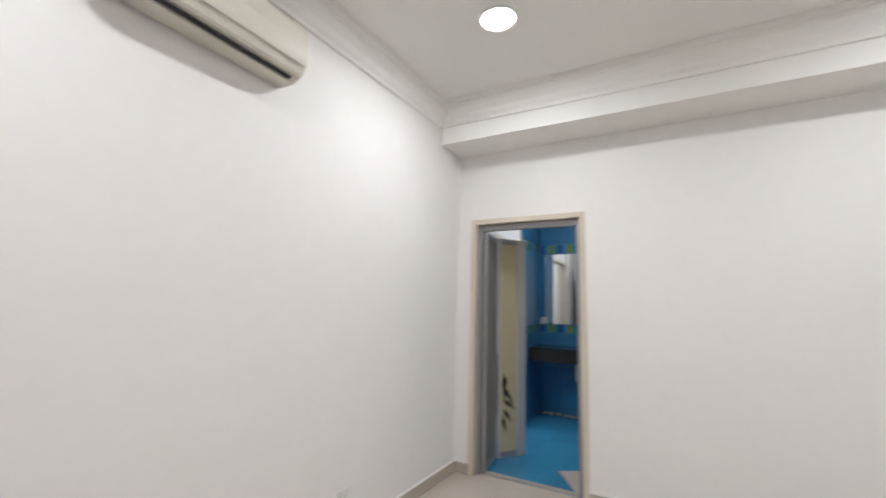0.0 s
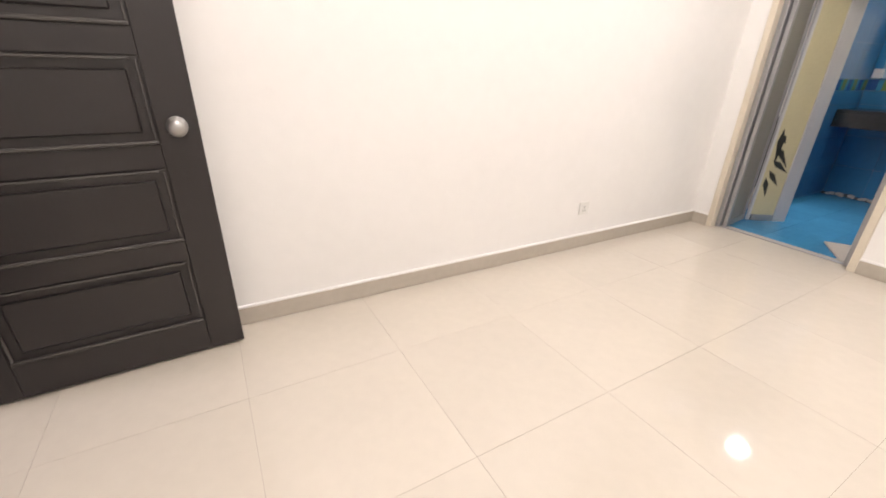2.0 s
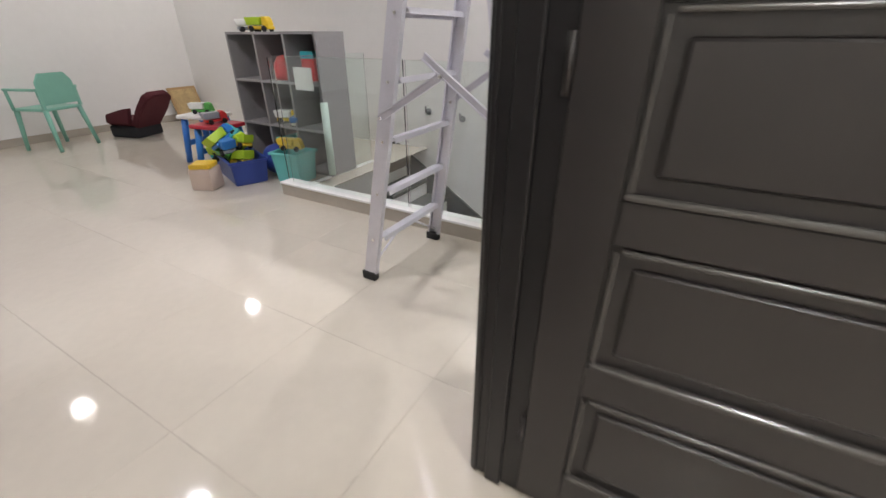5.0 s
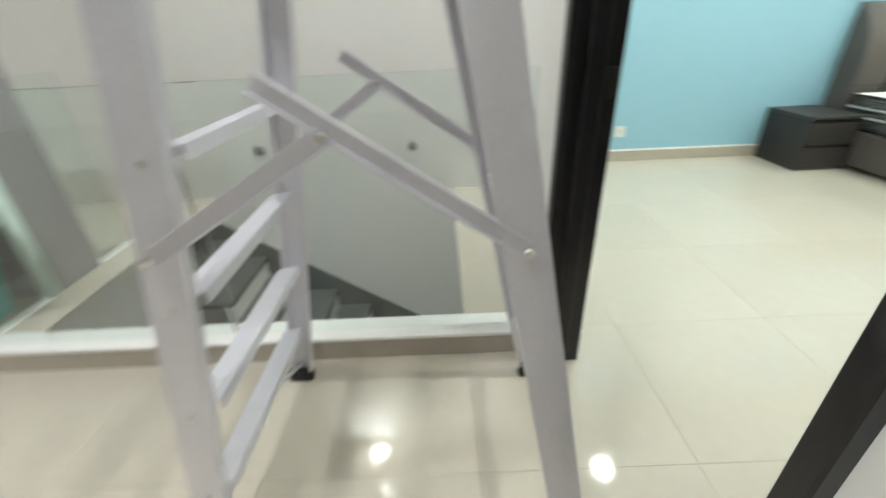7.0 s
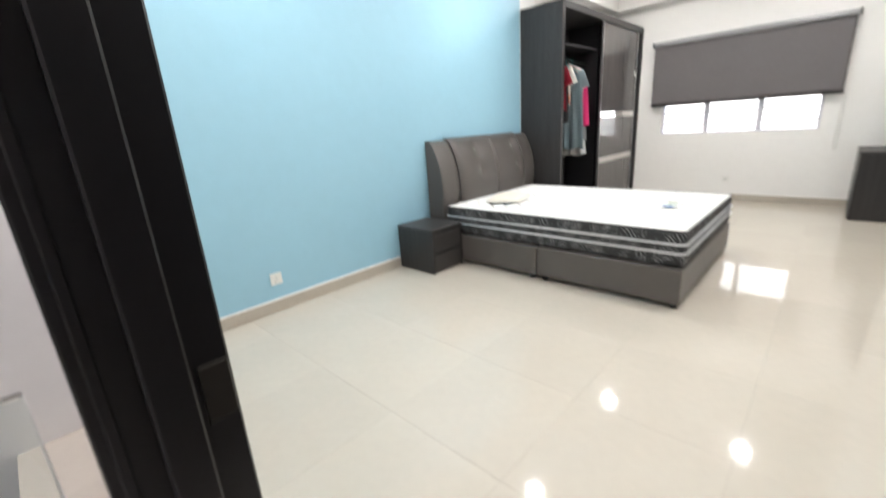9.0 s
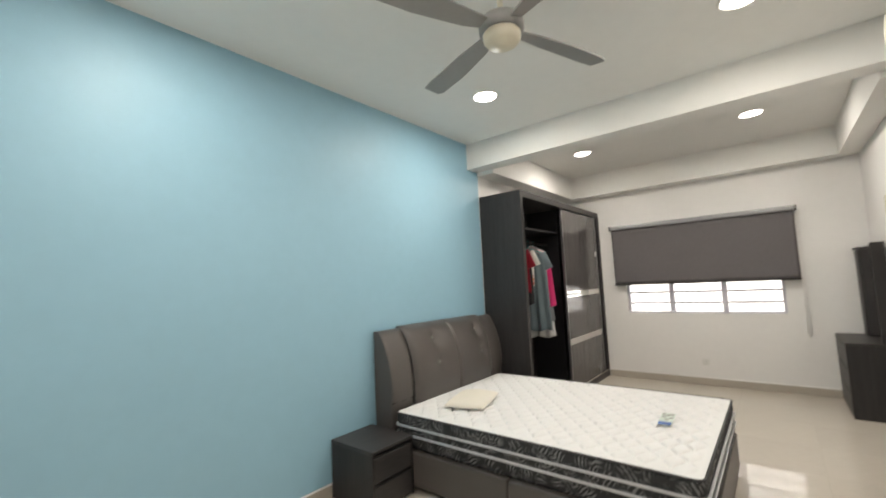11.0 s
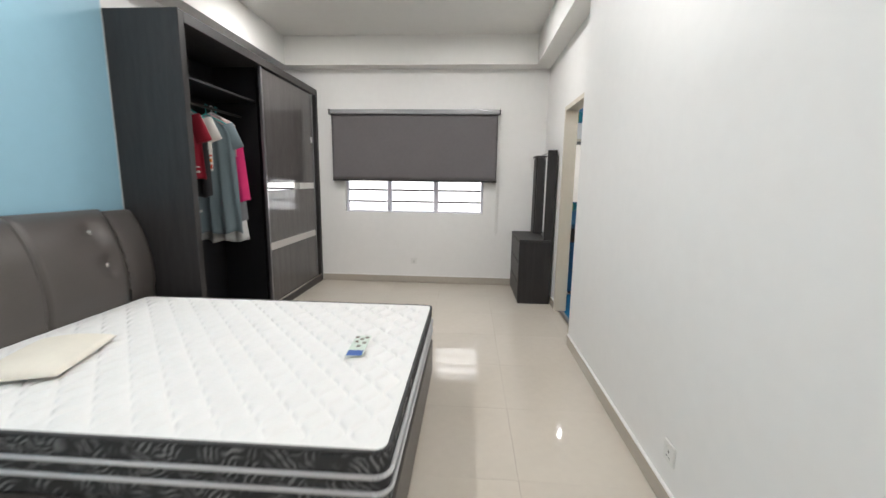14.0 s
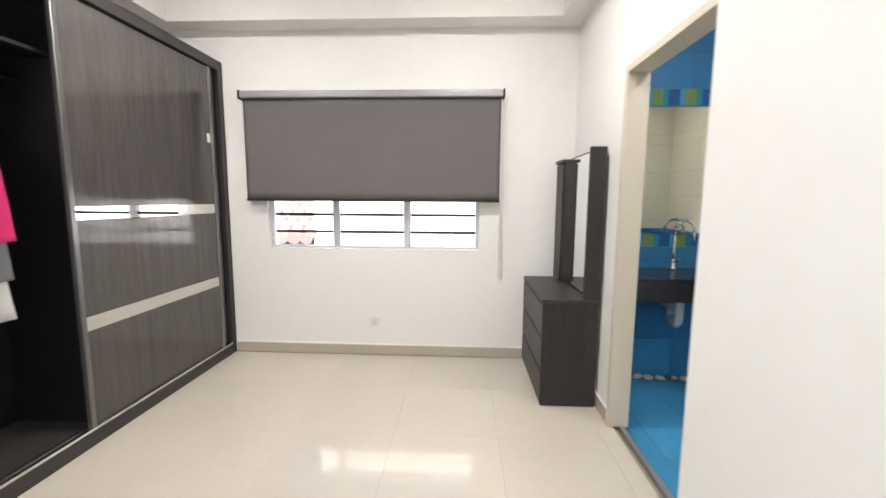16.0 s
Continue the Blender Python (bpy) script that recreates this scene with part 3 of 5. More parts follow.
def bifold_leaf(name, label, p, q, printed):
    d = Vector((q[0] - p[0], q[1] - p[1], 0))
    ang = math.degrees(math.atan2(d.y, d.x))
    w = d.length
    leaf = thing(name, label, "door", p[0], p[1], 0.012, ang, "bifold bathroom door leaves")
    wide = 0.10 if printed else 0.035
    for u, v in ((0, 0.02 if printed else 0.035), (w - wide, w)):
        part("stile", bx(u, v, -0.014, 0.014, 0, 1.97, 0.003, 1), PALEALU if printed else GREYALU, leaf)
    for lo, hi in ((0, 0.05), (1.92, 1.97)):
        part("rail", bx(0.035, w - 0.035, -0.013, 0.013, lo, hi, 0.003, 1), GREYALU, leaf)
    pan = part("panel", bx(0.02, w - 0.03, -0.005, 0.005, 0.05, 1.92), FROST if printed else plain("grey_plastic_panel", (0.20, 0.19, 0.165), 0.35), leaf, "yellowed plastic panel with a dark print" if printed else "")
    if printed:
        stem = [((0.055, 0.74), (0.07, 0.46), 0.024), ((0.045, 0.62), (0.17, 0.44), 0.022), ((0.05, 0.50), (0.19, 0.40), 0.022), ((0.055, 0.70), (0.10, 0.63), 0.018), ((0.05, 0.42), (0.15, 0.29), 0.020), ((0.045, 0.36), (0.085, 0.20), 0.020)]
        for (xa, za), (xb, zb), r in stem:
            dx, dz = xb - xa, zb - za
            n = math.hypot(dx, dz)
            px, pz = -dz / n * r, dx / n * r
            own = prism([(xa, za), (xa + dx * 0.35 + px, za + dz * 0.35 + pz), (xb, zb), (xa + dx * 0.35 - px, za + dz * 0.35 - pz)], "y", -0.0075, -0.0052)
            part("print", own, INK, pan)
    return leaf


bifold_leaf("bifold_door_leaf", "grey aluminium bifold door leaf folded open", (4.44, 2.310), (4.79, 2.352), False)
bifold_leaf("bifold_door_leaf", "aluminium bifold door leaf with a yellowed printed panel", (4.80, 2.330), (5.04, 2.155), True)


# ---- ceiling things ----
def downlight(x, y, z, group):
    d = thing("downlight", "round recessed downlight, switched on, in the ceiling", "ceiling light", x, y, z, 0, group)
    part("trim_ring", lathe([(0.112, 0.0), (0.114, -0.004), (0.108, -0.009), (0.097, -0.007), (0.095, 0.0)], 32), PLASTIC_W, d)
    part("diffuser", lathe([(0.0, -0.004), (0.094, -0.004), (0.094, 0.0)], 32), LED, d, "glowing white diffuser")


for x, y, z in BED_LAMPS:
    downlight(x, y, z, "bedroom downlights")
for x, y, z in ROOM_LAMPS:
    downlight(x, y, z, "small room downlights")
for x, y, z in LANDING_LAMPS:
    downlight(x, y, z, "landing downlights")
for x, y, z in BATH_LAMPS:
    downlight(x, y, z, "bathroom downlights")


def ceiling_fan(x, y, z):
    f = thing("ceiling_fan", "ivory ceiling fan with four grey blades", "fan", x, y, z)
    part("downrod", cyl((0, 0, 0.06), (0, 0, H - z - 0.05), 0.014, n=14), FANWHITE, f)
    part("canopy", lathe([(0.0, H - z - 0.09), (0.03, H - z - 0.09), (0.065, H - z - 0.02), (0.065, H - z)], 24), FANWHITE, f)
    part("motor", lathe([(0.0, -0.055), (0.03, -0.055), (0.035, -0.05), (0.075, -0.045), (0.09, -0.025), (0.092, 0.0), (0.085, 0.01)], 36), FANWHITE, f, "ivory motor housing")
    part("blade_hub", lathe([(0.08, 0.01), (0.108, 0.012), (0.11, 0.05), (0.1, 0.075), (0.03, 0.085), (0.0, 0.085)], 36), FANGREY, f, "grey hub ring")
    for i in range(4):
        m = Matrix.Rotation(radians(-20 + 90 * i), 4, "Z") @ Matrix.Translation((0, 0, 0.035)) @ Matrix.Rotation(radians(11), 4, "X")
        own = prism([(0.09, -0.03), (0.2, -0.055), (0.45, -0.075), (0.66, -0.07), (0.70, -0.05), (0.70, 0.045), (0.62, 0.05), (0.3, 0.045), (0.09, 0.03)], "z", -0.004, 0.004)
        own.transform(m)
        part("blade", own, FANGREY, f)
    return f


ceiling_fan(2.2, 4.365, 2.66)


def air_conditioner(label, x0, x1, y, z0, side):
    """Split unit on a wall at y; side: the way it faces."""
    a = thing("air_conditioner", label, "air conditioner", x0, y, z0, 0)
    w = x1 - x0
    prof = [(0.0, 0.0), (0.10, -0.005), (0.16, 0.02), (0.188, 0.075), (0.193, 0.15), (0.183, 0.235), (0.155, 0.275), (0.0, 0.28)]
    part("casing", prism([(side * u, v) for u, v in prof], "x", 0, w, bevel=0.006), AC_W, a)
    part("air_slot", prism([(side * u, v) for u, v in ((0.124, -0.002), (0.142, 0.007), (0.144, 0.003), (0.126, -0.006))], "x", 0.05, w - 0.05), GRIP, a, "dark air outlet slot")
    part("flap", prism([(side * u, v) for u, v in ((0.06, -0.008), (0.118, -0.0105), (0.118, -0.006), (0.06, -0.0035))], "x", 0.04, w - 0.04), AC_W, a)
    part("front_panel", prism([(side * u, v) for u, v in ((0.190, 0.06), (0.1975, 0.09), (0.1995, 0.15), (0.191, 0.232), (0.186, 0.232), (0.183, 0.1))], "x", 0.012, w - 0.012), AC_W, a)
    grille = None
    for i in range(5):
        grille = bx(0.06, w - 0.06, side * 0.03, side * (0.15), 0.2795 + 0.0, 0.2835, bm=grille) if i == 0 else bx(0.06, w - 0.06, side * (0.03 + 0.025 * i), side * (0.034 + 0.025 * i), 0.2835, 0.288, bm=grille)
    part("intake_grille", grille, GREYALU, a)
    return a


air_conditioner("white split air conditioner on the white bedroom wall", 2.83, 3.63, Y0 + 0.001, 2.53, 1)
air_conditioner("white split air conditioner high on the small room wall", 1.66, 2.47, 2.582, 2.40, -1)


# ---- sockets ----
SOCKET = plain("aged_socket_plastic", (0.73, 0.72, 0.69), 0.4)


def wall_socket(x, y, z, rz, label):
    s = thing("wall_socket", label, "socket", x, y, z, rz, "wall sockets")
    part("plate", bx(-0.043, 0.043, 0, 0.009, -0.043, 0.043, 0.003, 2), SOCKET, s)
    part("rocker", bx(0.012, 0.028, 0.009, 0.012, 0.012, 0.032, 0.001, 1), SOCKET, s)
    for px, pz, w, h in ((0, 0.006, 0.006, 0.01), (-0.011, -0.018, 0.008, 0.005), (0.011, -0.018, 0.008, 0.005)):
        part("pin_hole", bx(px - w / 2, px + w / 2, 0.0088, 0.0095, pz - h / 2, pz + h / 2), GRIP, s)


wall_socket(3.08, 2.5655, 0.285, 180, "white wall socket above the skirting of the white wall")
wall_socket(1.16, Y1, 0.25, 180, "white wall socket on the light blue wall")
wall_socket(X1, 4.26, 0.293, 90, "white wall socket under the window")
wall_socket(3.23, Y0, 0.25, 0, "white wall socket on the white bedroom wall")

# ---- wall board by the small room door ----
wb = thing("wall_board", "white wall panel with a ledge beside the door", "wall panel", X0, 1.0, 0.76)
part("board", bx(0.0, 0.012, -0.5, 0.44, 0.0, 0.75, 0.003, 1), PLASTIC_W, wb)
part("ledge", bx(0.012, 0.032, -0.5, 0.45, -0.004, 0.014, 0.004, 2), PLASTIC_W, wb, "white ledge")

# ---- window, blind ----
win = thing("window_1", "three-bay aluminium window with dark louvre bars", "window", 7.045, 0, 0, 0, "", "structure")
for lo, hi in ((WZ0, WZ0 + 0.03), (WZ1 - 0.03, WZ1)):
    part("frame_rail", bx(-0.03, 0.03, WY0, WY1, lo, hi, 0.003, 1), ALU, win)
for y0, y1 in ((WY0, WY0 + 0.03), (3.955, 4.015), (4.57, 4.63), (WY1 - 0.03, WY1)):
    part("mullion", bx(-0.032, 0.032, y0, y1, WZ0 + 0.03, WZ1 - 0.03, 0.003, 1), ALU, win)
for y0, y1 in ((WY0 + 0.03, 3.955), (4.015, 4.57), (4.63, WY1 - 0.03)):
    for i in range(7):
        z = WZ0 + 0.15 * (i + 1)
        part("bar", bx(-0.008, 0.008, y0 - 0.01, y1 + 0.01, z - 0.012, z + 0.012, 0.002, 1), RUBBER, win, "dark horizontal bar")
    pane = part("pane", bx(0.012, 0.016, y0, y1, WZ0 + 0.03, WZ1 - 0.03), GLASS, win)
    pane.visible_shadow = False
part("sill", bx(-0.095, -0.03, WY0, WY1, WZ0 - 0.0, WZ0 + 0.012, 0.002, 1), WHITE, win)

blind = thing("roller_blind", "grey fabric roller blind, half lowered over the window", "blind", 6.885, 4.26, 0)
part("cassette", bx(-0.045, 0.064, -1.06, 1.06, 2.155, 2.215, 0.014, 3), GREYALU, blind, "grey roller cassette")
for s in (-1, 1):
    part("end_cap", bx(-0.047, 0.06, s * 1.061, s * 1.072, 2.15, 2.22, 0.004, 1), RUBBER, blind)
own = bmesh.new()
ny, nz = 60, 14
grid = [[own.verts.new((-0.012 + 0.0025 * math.sin(j * 0.35) * (1 - k / nz) + 0.002 * math.sin(j * 0.11 + 1.0), -1.045 + 2.09 * j / ny, 1.35 + 0.81 * k / nz)) for k in range(nz + 1)] for j in range(ny + 1)]
for j in range(ny):
    for k in range(nz):
        own.faces.new((grid[j][k], grid[j + 1][k], grid[j + 1][k + 1], grid[j][k + 1])).smooth = True
fab = part("fabric", own, BLIND, blind)
thick = fab.modifiers.new("thickness", "SOLIDIFY")
thick.thickness = 0.0012
part("bottom_bar", bx(-0.02, -0.004, -1.05, 1.05, 1.335, 1.355, 0.005, 2), RUBBER, blind)
loop = [(-0.015, -1.055, 2.16), (-0.015, -1.05, 0.70), (-0.02, -1.062, 0.675), (-0.025, -1.075, 0.70), (-0.025, -1.066, 2.16)]
part("chain", tube(loop, 0.0035, 6), PLASTIC_W, blind, "white bead chain")

# ---- bed, mattress, pillow ----
bed = thing("bed", "grey-brown leatherette divan bed with a padded headboard", "bed", 2.735, 3.775, 0)
W, L = 1.575, 2.06
for a, b in ((0, 1.035), (1.041, L)):
    part("base_box", bx(0, W, a, b, 0.035, 0.275, 0.012, 3), LEATHER, bed)
for px in (0.05, W - 0.05):
    for py in (0.04, 0.98, 1.1, L - 0.05):
        part("foot", cyl((px, py, 0), (px, py, 0.04), 0.022, 0.026, 14), RUBBER, bed, "black plastic foot")


def headboard_part(x0, x1, out, nx, tufts=(), bottom=0.0, seam_at=0.0, crest=1.115):
    """One padded stretch of the headboard: front swells out and rolls back to the wall at the top."""
    own = bmesh.new()
    prof = []
    for k in range(29):
        z = bottom + (crest - bottom) * k / 28
        roll = max(0.0, (z - 0.62) / 0.495)
        prof.append((z, 2.075 + 0.135 * roll ** 2.3))
    cols = []
    for i in range(nx + 1):
        x = x0 + (x1 - x0) * i / nx
        e = min(x - x0, x1 - x)
        puff = out * (1 - math.exp(-(e / 0.035) ** 1.2)) if out else 0.0
        col = []
        for z, y in prof:
            top = 1 - math.exp(-((crest + 0.01 - z) / 0.03))
            d = sum(0.06 * math.exp(-math.hypot((x - a) / 0.055, (z - b) / 0.042)) for a, b in tufts)
            low = 0.014 * min(1.0, max(0.0, (z - 0.555) / 0.03))
            d += 0.024 * math.exp(-((x - seam_at) / 0.014) ** 2) if seam_at else 0.0
            col.append(own.verts.new((x, y - (puff + low) * top + d, z)))
        back = [own.verts.new((x, 2.258, crest)), own.verts.new((x, 2.258, bottom))]
        cols.append(col + back)
    m = len(cols[0])
    for a, b in zip(cols, cols[1:]):
        for k in range(m):
            own.faces.new((a[k], a[(k + 1) % m], b[(k + 1) % m], b[k])).smooth = k < m - 3
    own.faces.new(cols[0])
    own.faces.new(list(reversed(cols[-1])))
    bmesh.ops.recalc_face_normals(own, faces=own.faces[:])
    return own


BUTTON = material("shiny_grey_button", (0.46, 0.44, 0.42), 0.18, metal=0.5, var=0.03)
hb = part("headboard", headboard_part(0.045, 0.29, 0.012, 12), LEATHER, bed, "padded leatherette headboard")
TUFTS_A = [(0.62, 1.0), (0.64, 0.79)]
TUFTS_B = [(1.28, 1.0), (1.31, 0.79)]
part("cushion", headboard_part(0.297, 1.46, 0.05, 140, TUFTS_A + TUFTS_B, seam_at=0.885, crest=1.132), LEATHER, hb)
part("cushion", headboard_part(1.467, 1.69, 0.012, 12), LEATHER, hb)
for tx, tz in TUFTS_A + TUFTS_B:
    roll = max(0.0, (tz - 0.62) / 0.495)
    part("button", lathe([(0.0, 0.014), (0.011, 0.011), (0.018, 0.004), (0.019, 0.0)], 14, None, Matrix.Translation((tx, 2.075 + 0.135 * roll ** 2.3 - 0.021, tz)) @ Matrix.Rotation(radians(90), 4, "X")), BUTTON, hb, "small shiny button")
# the left tube is black to draw the shade beside the puffed cushion
for sx in (0.293, 1.463):
    pts = []
    for k in range(15):
        z = 0.5 + 0.6 * k / 14
        roll = max(0.0, (z - 0.62) / 0.495)
        pts.append((sx, 2.068 + 0.135 * roll ** 2.3 - (0.012 if sx != 0.886 else 0.004), z))
    part("piping", tube(pts, 0.005, 8), LEATHER if sx > 1 else RUBBER, hb)

# shade of the fold across the left wing, drawn as a thin black tube
part("piping", tube([(0.05, 2.069, 0.565), (0.17, 2.062, 0.566), (0.288, 2.069, 0.565)], 0.004, 8), RUBBER, hb)

mat_t = thing("mattress", "white quilted mattress with a dark patterned border", "mattress", 2.772, 3.778, 0.276)
MW, ML, MH = 1.525, 2.03, 0.242


def rounded(w, l, r, inset=0.0, n=8):
    pts = []
    for cx, cy, a0 in ((w - r, l - r, 0), (r, l - r, 90), (r, r, 180), (w - r, r, 270)):
        for i in range(n + 1):
            a = radians(a0 + 90 * i / n)
            pts.append((cx + (r - inset) * math.cos(a), cy + (r - inset) * math.sin(a)))
    return pts


def border(levels, r=0.05):
    own = bmesh.new()
    rings = [[own.verts.new((x, y, z)) for x, y in rounded(MW, ML, r, inset)] for z, inset in levels]
    n = len(rings[0])
    for a, b in zip(rings, rings[1:]):
        for i in range(n):
            own.faces.new((a[i], a[(i + 1) % n], b[(i + 1) % n], b[i])).smooth = True
    own.faces.new(list(reversed(rings[0])))
    own.faces.new(rings[-1])
    return own


part("border", border([(0.0, 0.012), (0.02, 0.004), (0.05, 0.001), (0.088, 0.005), (0.1, 0.006), (0.12, 0.001), (0.148, 0.005), (0.16, 0.006), (0.19, 0.0), (0.22, 0.004), (0.236, 0.014), (0.215, 0.046)]), DAMASK, mat_t, "dark grey damask border")
for z in (0.094, 0.154):
    ring = [(x, y, z) for x, y in rounded(MW, ML, 0.05, -0.004, 6)]
    part("piping", tube(ring + ring[:1], 0.0085, 8), PIPING, mat_t, "grey-white piping")
ring = [(x, y, 0.236) for x, y in rounded(MW, ML, 0.05, 0.004, 6)]
part("edge_binding", tube(ring + ring[:1], 0.008, 8), plain("dark_grey_binding", (0.05, 0.05, 0.052), 0.7), mat_t, "dark edge binding")
own = bmesh.new()
nx, ny = 230, 310
g = []
for i in range(nx + 1):
    row = []
    for j in range(ny + 1):
        x, y = 0.008 + (MW - 0.016) * i / nx, 0.008 + (ML - 0.016) * j / ny
        cx, cy = min(max(x, 0.05), MW - 0.05), min(max(y, 0.05), ML - 0.05)
        dx, dy = x - cx, y - cy
        dd = math.hypot(dx, dy)
        if dd > 0.043:
            x, y = cx + dx / dd * 0.043, cy + dy / dd * 0.043
        e = min(x, MW - x, y, ML - y)
        lift = 0.006 * (1 - math.exp(-max(e, 0) / 0.05))
        wave = 0.021 * math.sin(2 * math.pi * (x + 0.25 * y) / 0.17)
        line = y / 0.062
        seam = min(abs(y - 0.062 * k - (wave if k % 2 else -wave)) for k in range(int(line) - 1, int(line) + 3))
        q = 0.022 * (1 - math.exp(-seam / 0.009))
        row.append(own.verts.new((x, y, 0.2215 + 0.0160 * math.exp(-(e / 0.06) ** 2) + lift + q * min(1, e / 0.09))))
    g.append(row)
for i in range(nx):
    for j in range(ny):
        own.faces.new((g[i][j], g[i + 1][j], g[i + 1][j + 1], g[i][j + 1])).smooth = True
part("quilted_top", own, QUILT, mat_t, "white quilted top")
tag = thing("mattress_label", "printed paper label on the white mattress", "label", 3.53, 4.075, 0.5375, 3)
part("paper", bx(-0.125, 0.125, -0.04, 0.04, 0, 0.002), plain("pale_green_paper", (0.55, 0.62, 0.55), 0.6), tag)
part("print", bx(-0.12, -0.06, -0.036, 0.036, 0.002, 0.003), plain("blue_print", (0.03, 0.10, 0.35), 0.5), tag, "blue printed block")
for px, py in ((-0.01, 0.0), (0.03, -0.02), (0.045, 0.02), (0.08, 0.0), (0.105, 0.028), (0.1, -0.022)):
    part("print", cyl((px, py, 0.002), (px, py, 0.003), 0.011, n=10), plain("brown_print", (0.10, 0.06, 0.04), 0.5), tag)
pil = thing("pillow", "thin cream latex pillow lying on the mattress", "pillow", 3.26, 5.42, 0.534, 0)
own = bmesh.new()
n = 26
g = []
for i in range(n + 1):
    row = []
    for j in range(n + 1):
        u, v = -1 + 2 * i / n, -1 + 2 * j / n
        k = (1 - abs(u) ** 8) * (1 - abs(v) ** 8)
        row.append((u, v, k))
    g.append(row)
top = [[own.verts.new((0.235 * u * (1 - 0.04 * v * v), 0.165 * v * (1 - 0.05 * u * u), 0.012 + 0.028 * k ** 0.5 + 0.008 * math.cos(v * 3.1) * k)) for u, v, k in row] for row in g]
bot = [[own.verts.new((0.235 * u * (1 - 0.04 * v * v), 0.165 * v * (1 - 0.05 * u * u), 0.010 - 0.01 * k)) for u, v, k in row] for row in g]
for i in range(n):
    for j in range(n):
        own.faces.new((top[i][j], top[i + 1][j], top[i + 1][j + 1], top[i][j + 1])).smooth = True
        own.faces.new((bot[i][j], bot[i][j + 1], bot[i + 1][j + 1], bot[i + 1][j])).smooth = True
rim = [(i, 0) for i in range(n)] + [(n, j) for j in range(n)] + [(i, n) for i in range(n, 0, -1)] + [(0, j) for j in range(n, 0, -1)]
for (a, b), (c, d) in zip(rim, rim[1:] + rim[:1]):
    own.faces.new((top[a][b], bot[a][b], bot[c][d], top[c][d])).smooth = True
bmesh.ops.recalc_face_normals(own, faces=own.faces[:])
own.transform(Matrix.Rotation(radians(17), 4, "Z"))
part("pillow_body", own, PILLOW, pil)

# ---- nightstand ----
ns = thing("nightstand", "grey wood laminate nightstand with two drawers beside the bed", "nightstand", 2.348, 5.588, 0)
part("top", bx(-0.002, 0.385, -0.004, 0.44, 0.378, 0.4, 0.002, 1), LAM_H, ns)
for u, v in ((0, 0.018), (0.365, 0.383)):
    part("side", bx(u, v, 0.0, 0.44, 0, 0.377, 0.001, 1), LAMINATE, ns)
part("back", bx(0.018, 0.365, 0.425, 0.44, 0, 0.377), SHADELAM, ns)
# solid black fill: the shade in the drawer gaps is its colour
part("carcass", bx(0.018, 0.365, 0.03, 0.425, 0.0, 0.376), GRIP, ns, "solid black block for the shade behind the drawers")
for lo, hi in ((0.01, 0.168), (0.193, 0.350)):
    dr = part("drawer", bx(0.02, 0.363, 0.0, 0.032, lo, hi, 0.002, 1), LAM_H, ns)
    part("grip", bx(0.02, 0.363, 0.008, 0.031, hi + 0.001, hi + 0.016), GRIP, dr, "black finger groove")

# ---- wardrobe ----
WX0, WX1, WYF, WYB, WH = 4.443, 6.944, 5.505, 6.035, 2.46
wd = thing("wardrobe", "grey wood laminate sliding wardrobe standing half open", "wardrobe", 0, 0, 0)
part("side_panel", bx(WX0, WX0 + 0.06, WYF, WYB, 0, WH, 0.003, 1), LAMINATE, wd)
part("side_panel", bx(WX1 - 0.06, WX1, WYF, WYB, 0, WH, 0.003, 1), LAMINATE, wd)
part("top_panel", bx(WX0 + 0.06, WX1 - 0.06, WYF, WYB, WH - 0.075, WH, 0.003, 1), LAM_H, wd)
part("plinth", bx(WX0 + 0.06, WX1 - 0.06, WYF, WYB, 0, 0.085, 0.003, 1), LAM_H, wd)
part("back_panel", bx(WX0 + 0.06, WX1 - 0.06, WYB - 0.012, WYB - 0.001, 0.086, WH - 0.076), SHADELAM, wd)
part("divider", bx(5.60, 5.62, WYF + 0.10, WYB - 0.013, 0.086, WH - 0.076), SHADELAM, wd)
# added sheet that gives the side panel's inner face the shaded colour
part("lining", bx(WX0 + 0.061, WX0 + 0.07, WYF + 0.02, WYB - 0.013, 0.086, WH - 0.076), SHADELAM, wd)
part("shelf", bx(WX0 + 0.071, 5.598, WYF + 0.10, WYB - 0.013, 2.06, 2.078), SHADELAM, wd, "upper shelf, shade in its colour")
part("hanging_rail", cyl((WX0 + 0.07, 5.77, 1.93), (5.6, 5.77, 1.93), 0.011, n=14), BRONZE, wd, "dark metal hanging rail")
part("lower_rail", cyl((WX0 + 0.07, 5.80, 1.07), (4.95, 5.80, 1.07), 0.011, n=14), PLASTIC_W, wd, "white lower rail")
for y in (WYF + 0.022, WYF + 0.062):
    part("track", bx(WX0 + 0.06, WX1 - 0.06, y - 0.006, y + 0.006, 0.085, 0.093), CHROME, wd, "aluminium sliding track")
part("track_lip", bx(WX0 + 0.06, WX1 - 0.06, WYF - 0.001, WYF + 0.005, 0.0855, 0.101, 0.001, 1), CHROME, wd, "bright aluminium track lip")


DOOREDGE = material("dark_anodised_edge", (0.22, 0.215, 0.22), 0.28, metal=0.75, var=0.05)


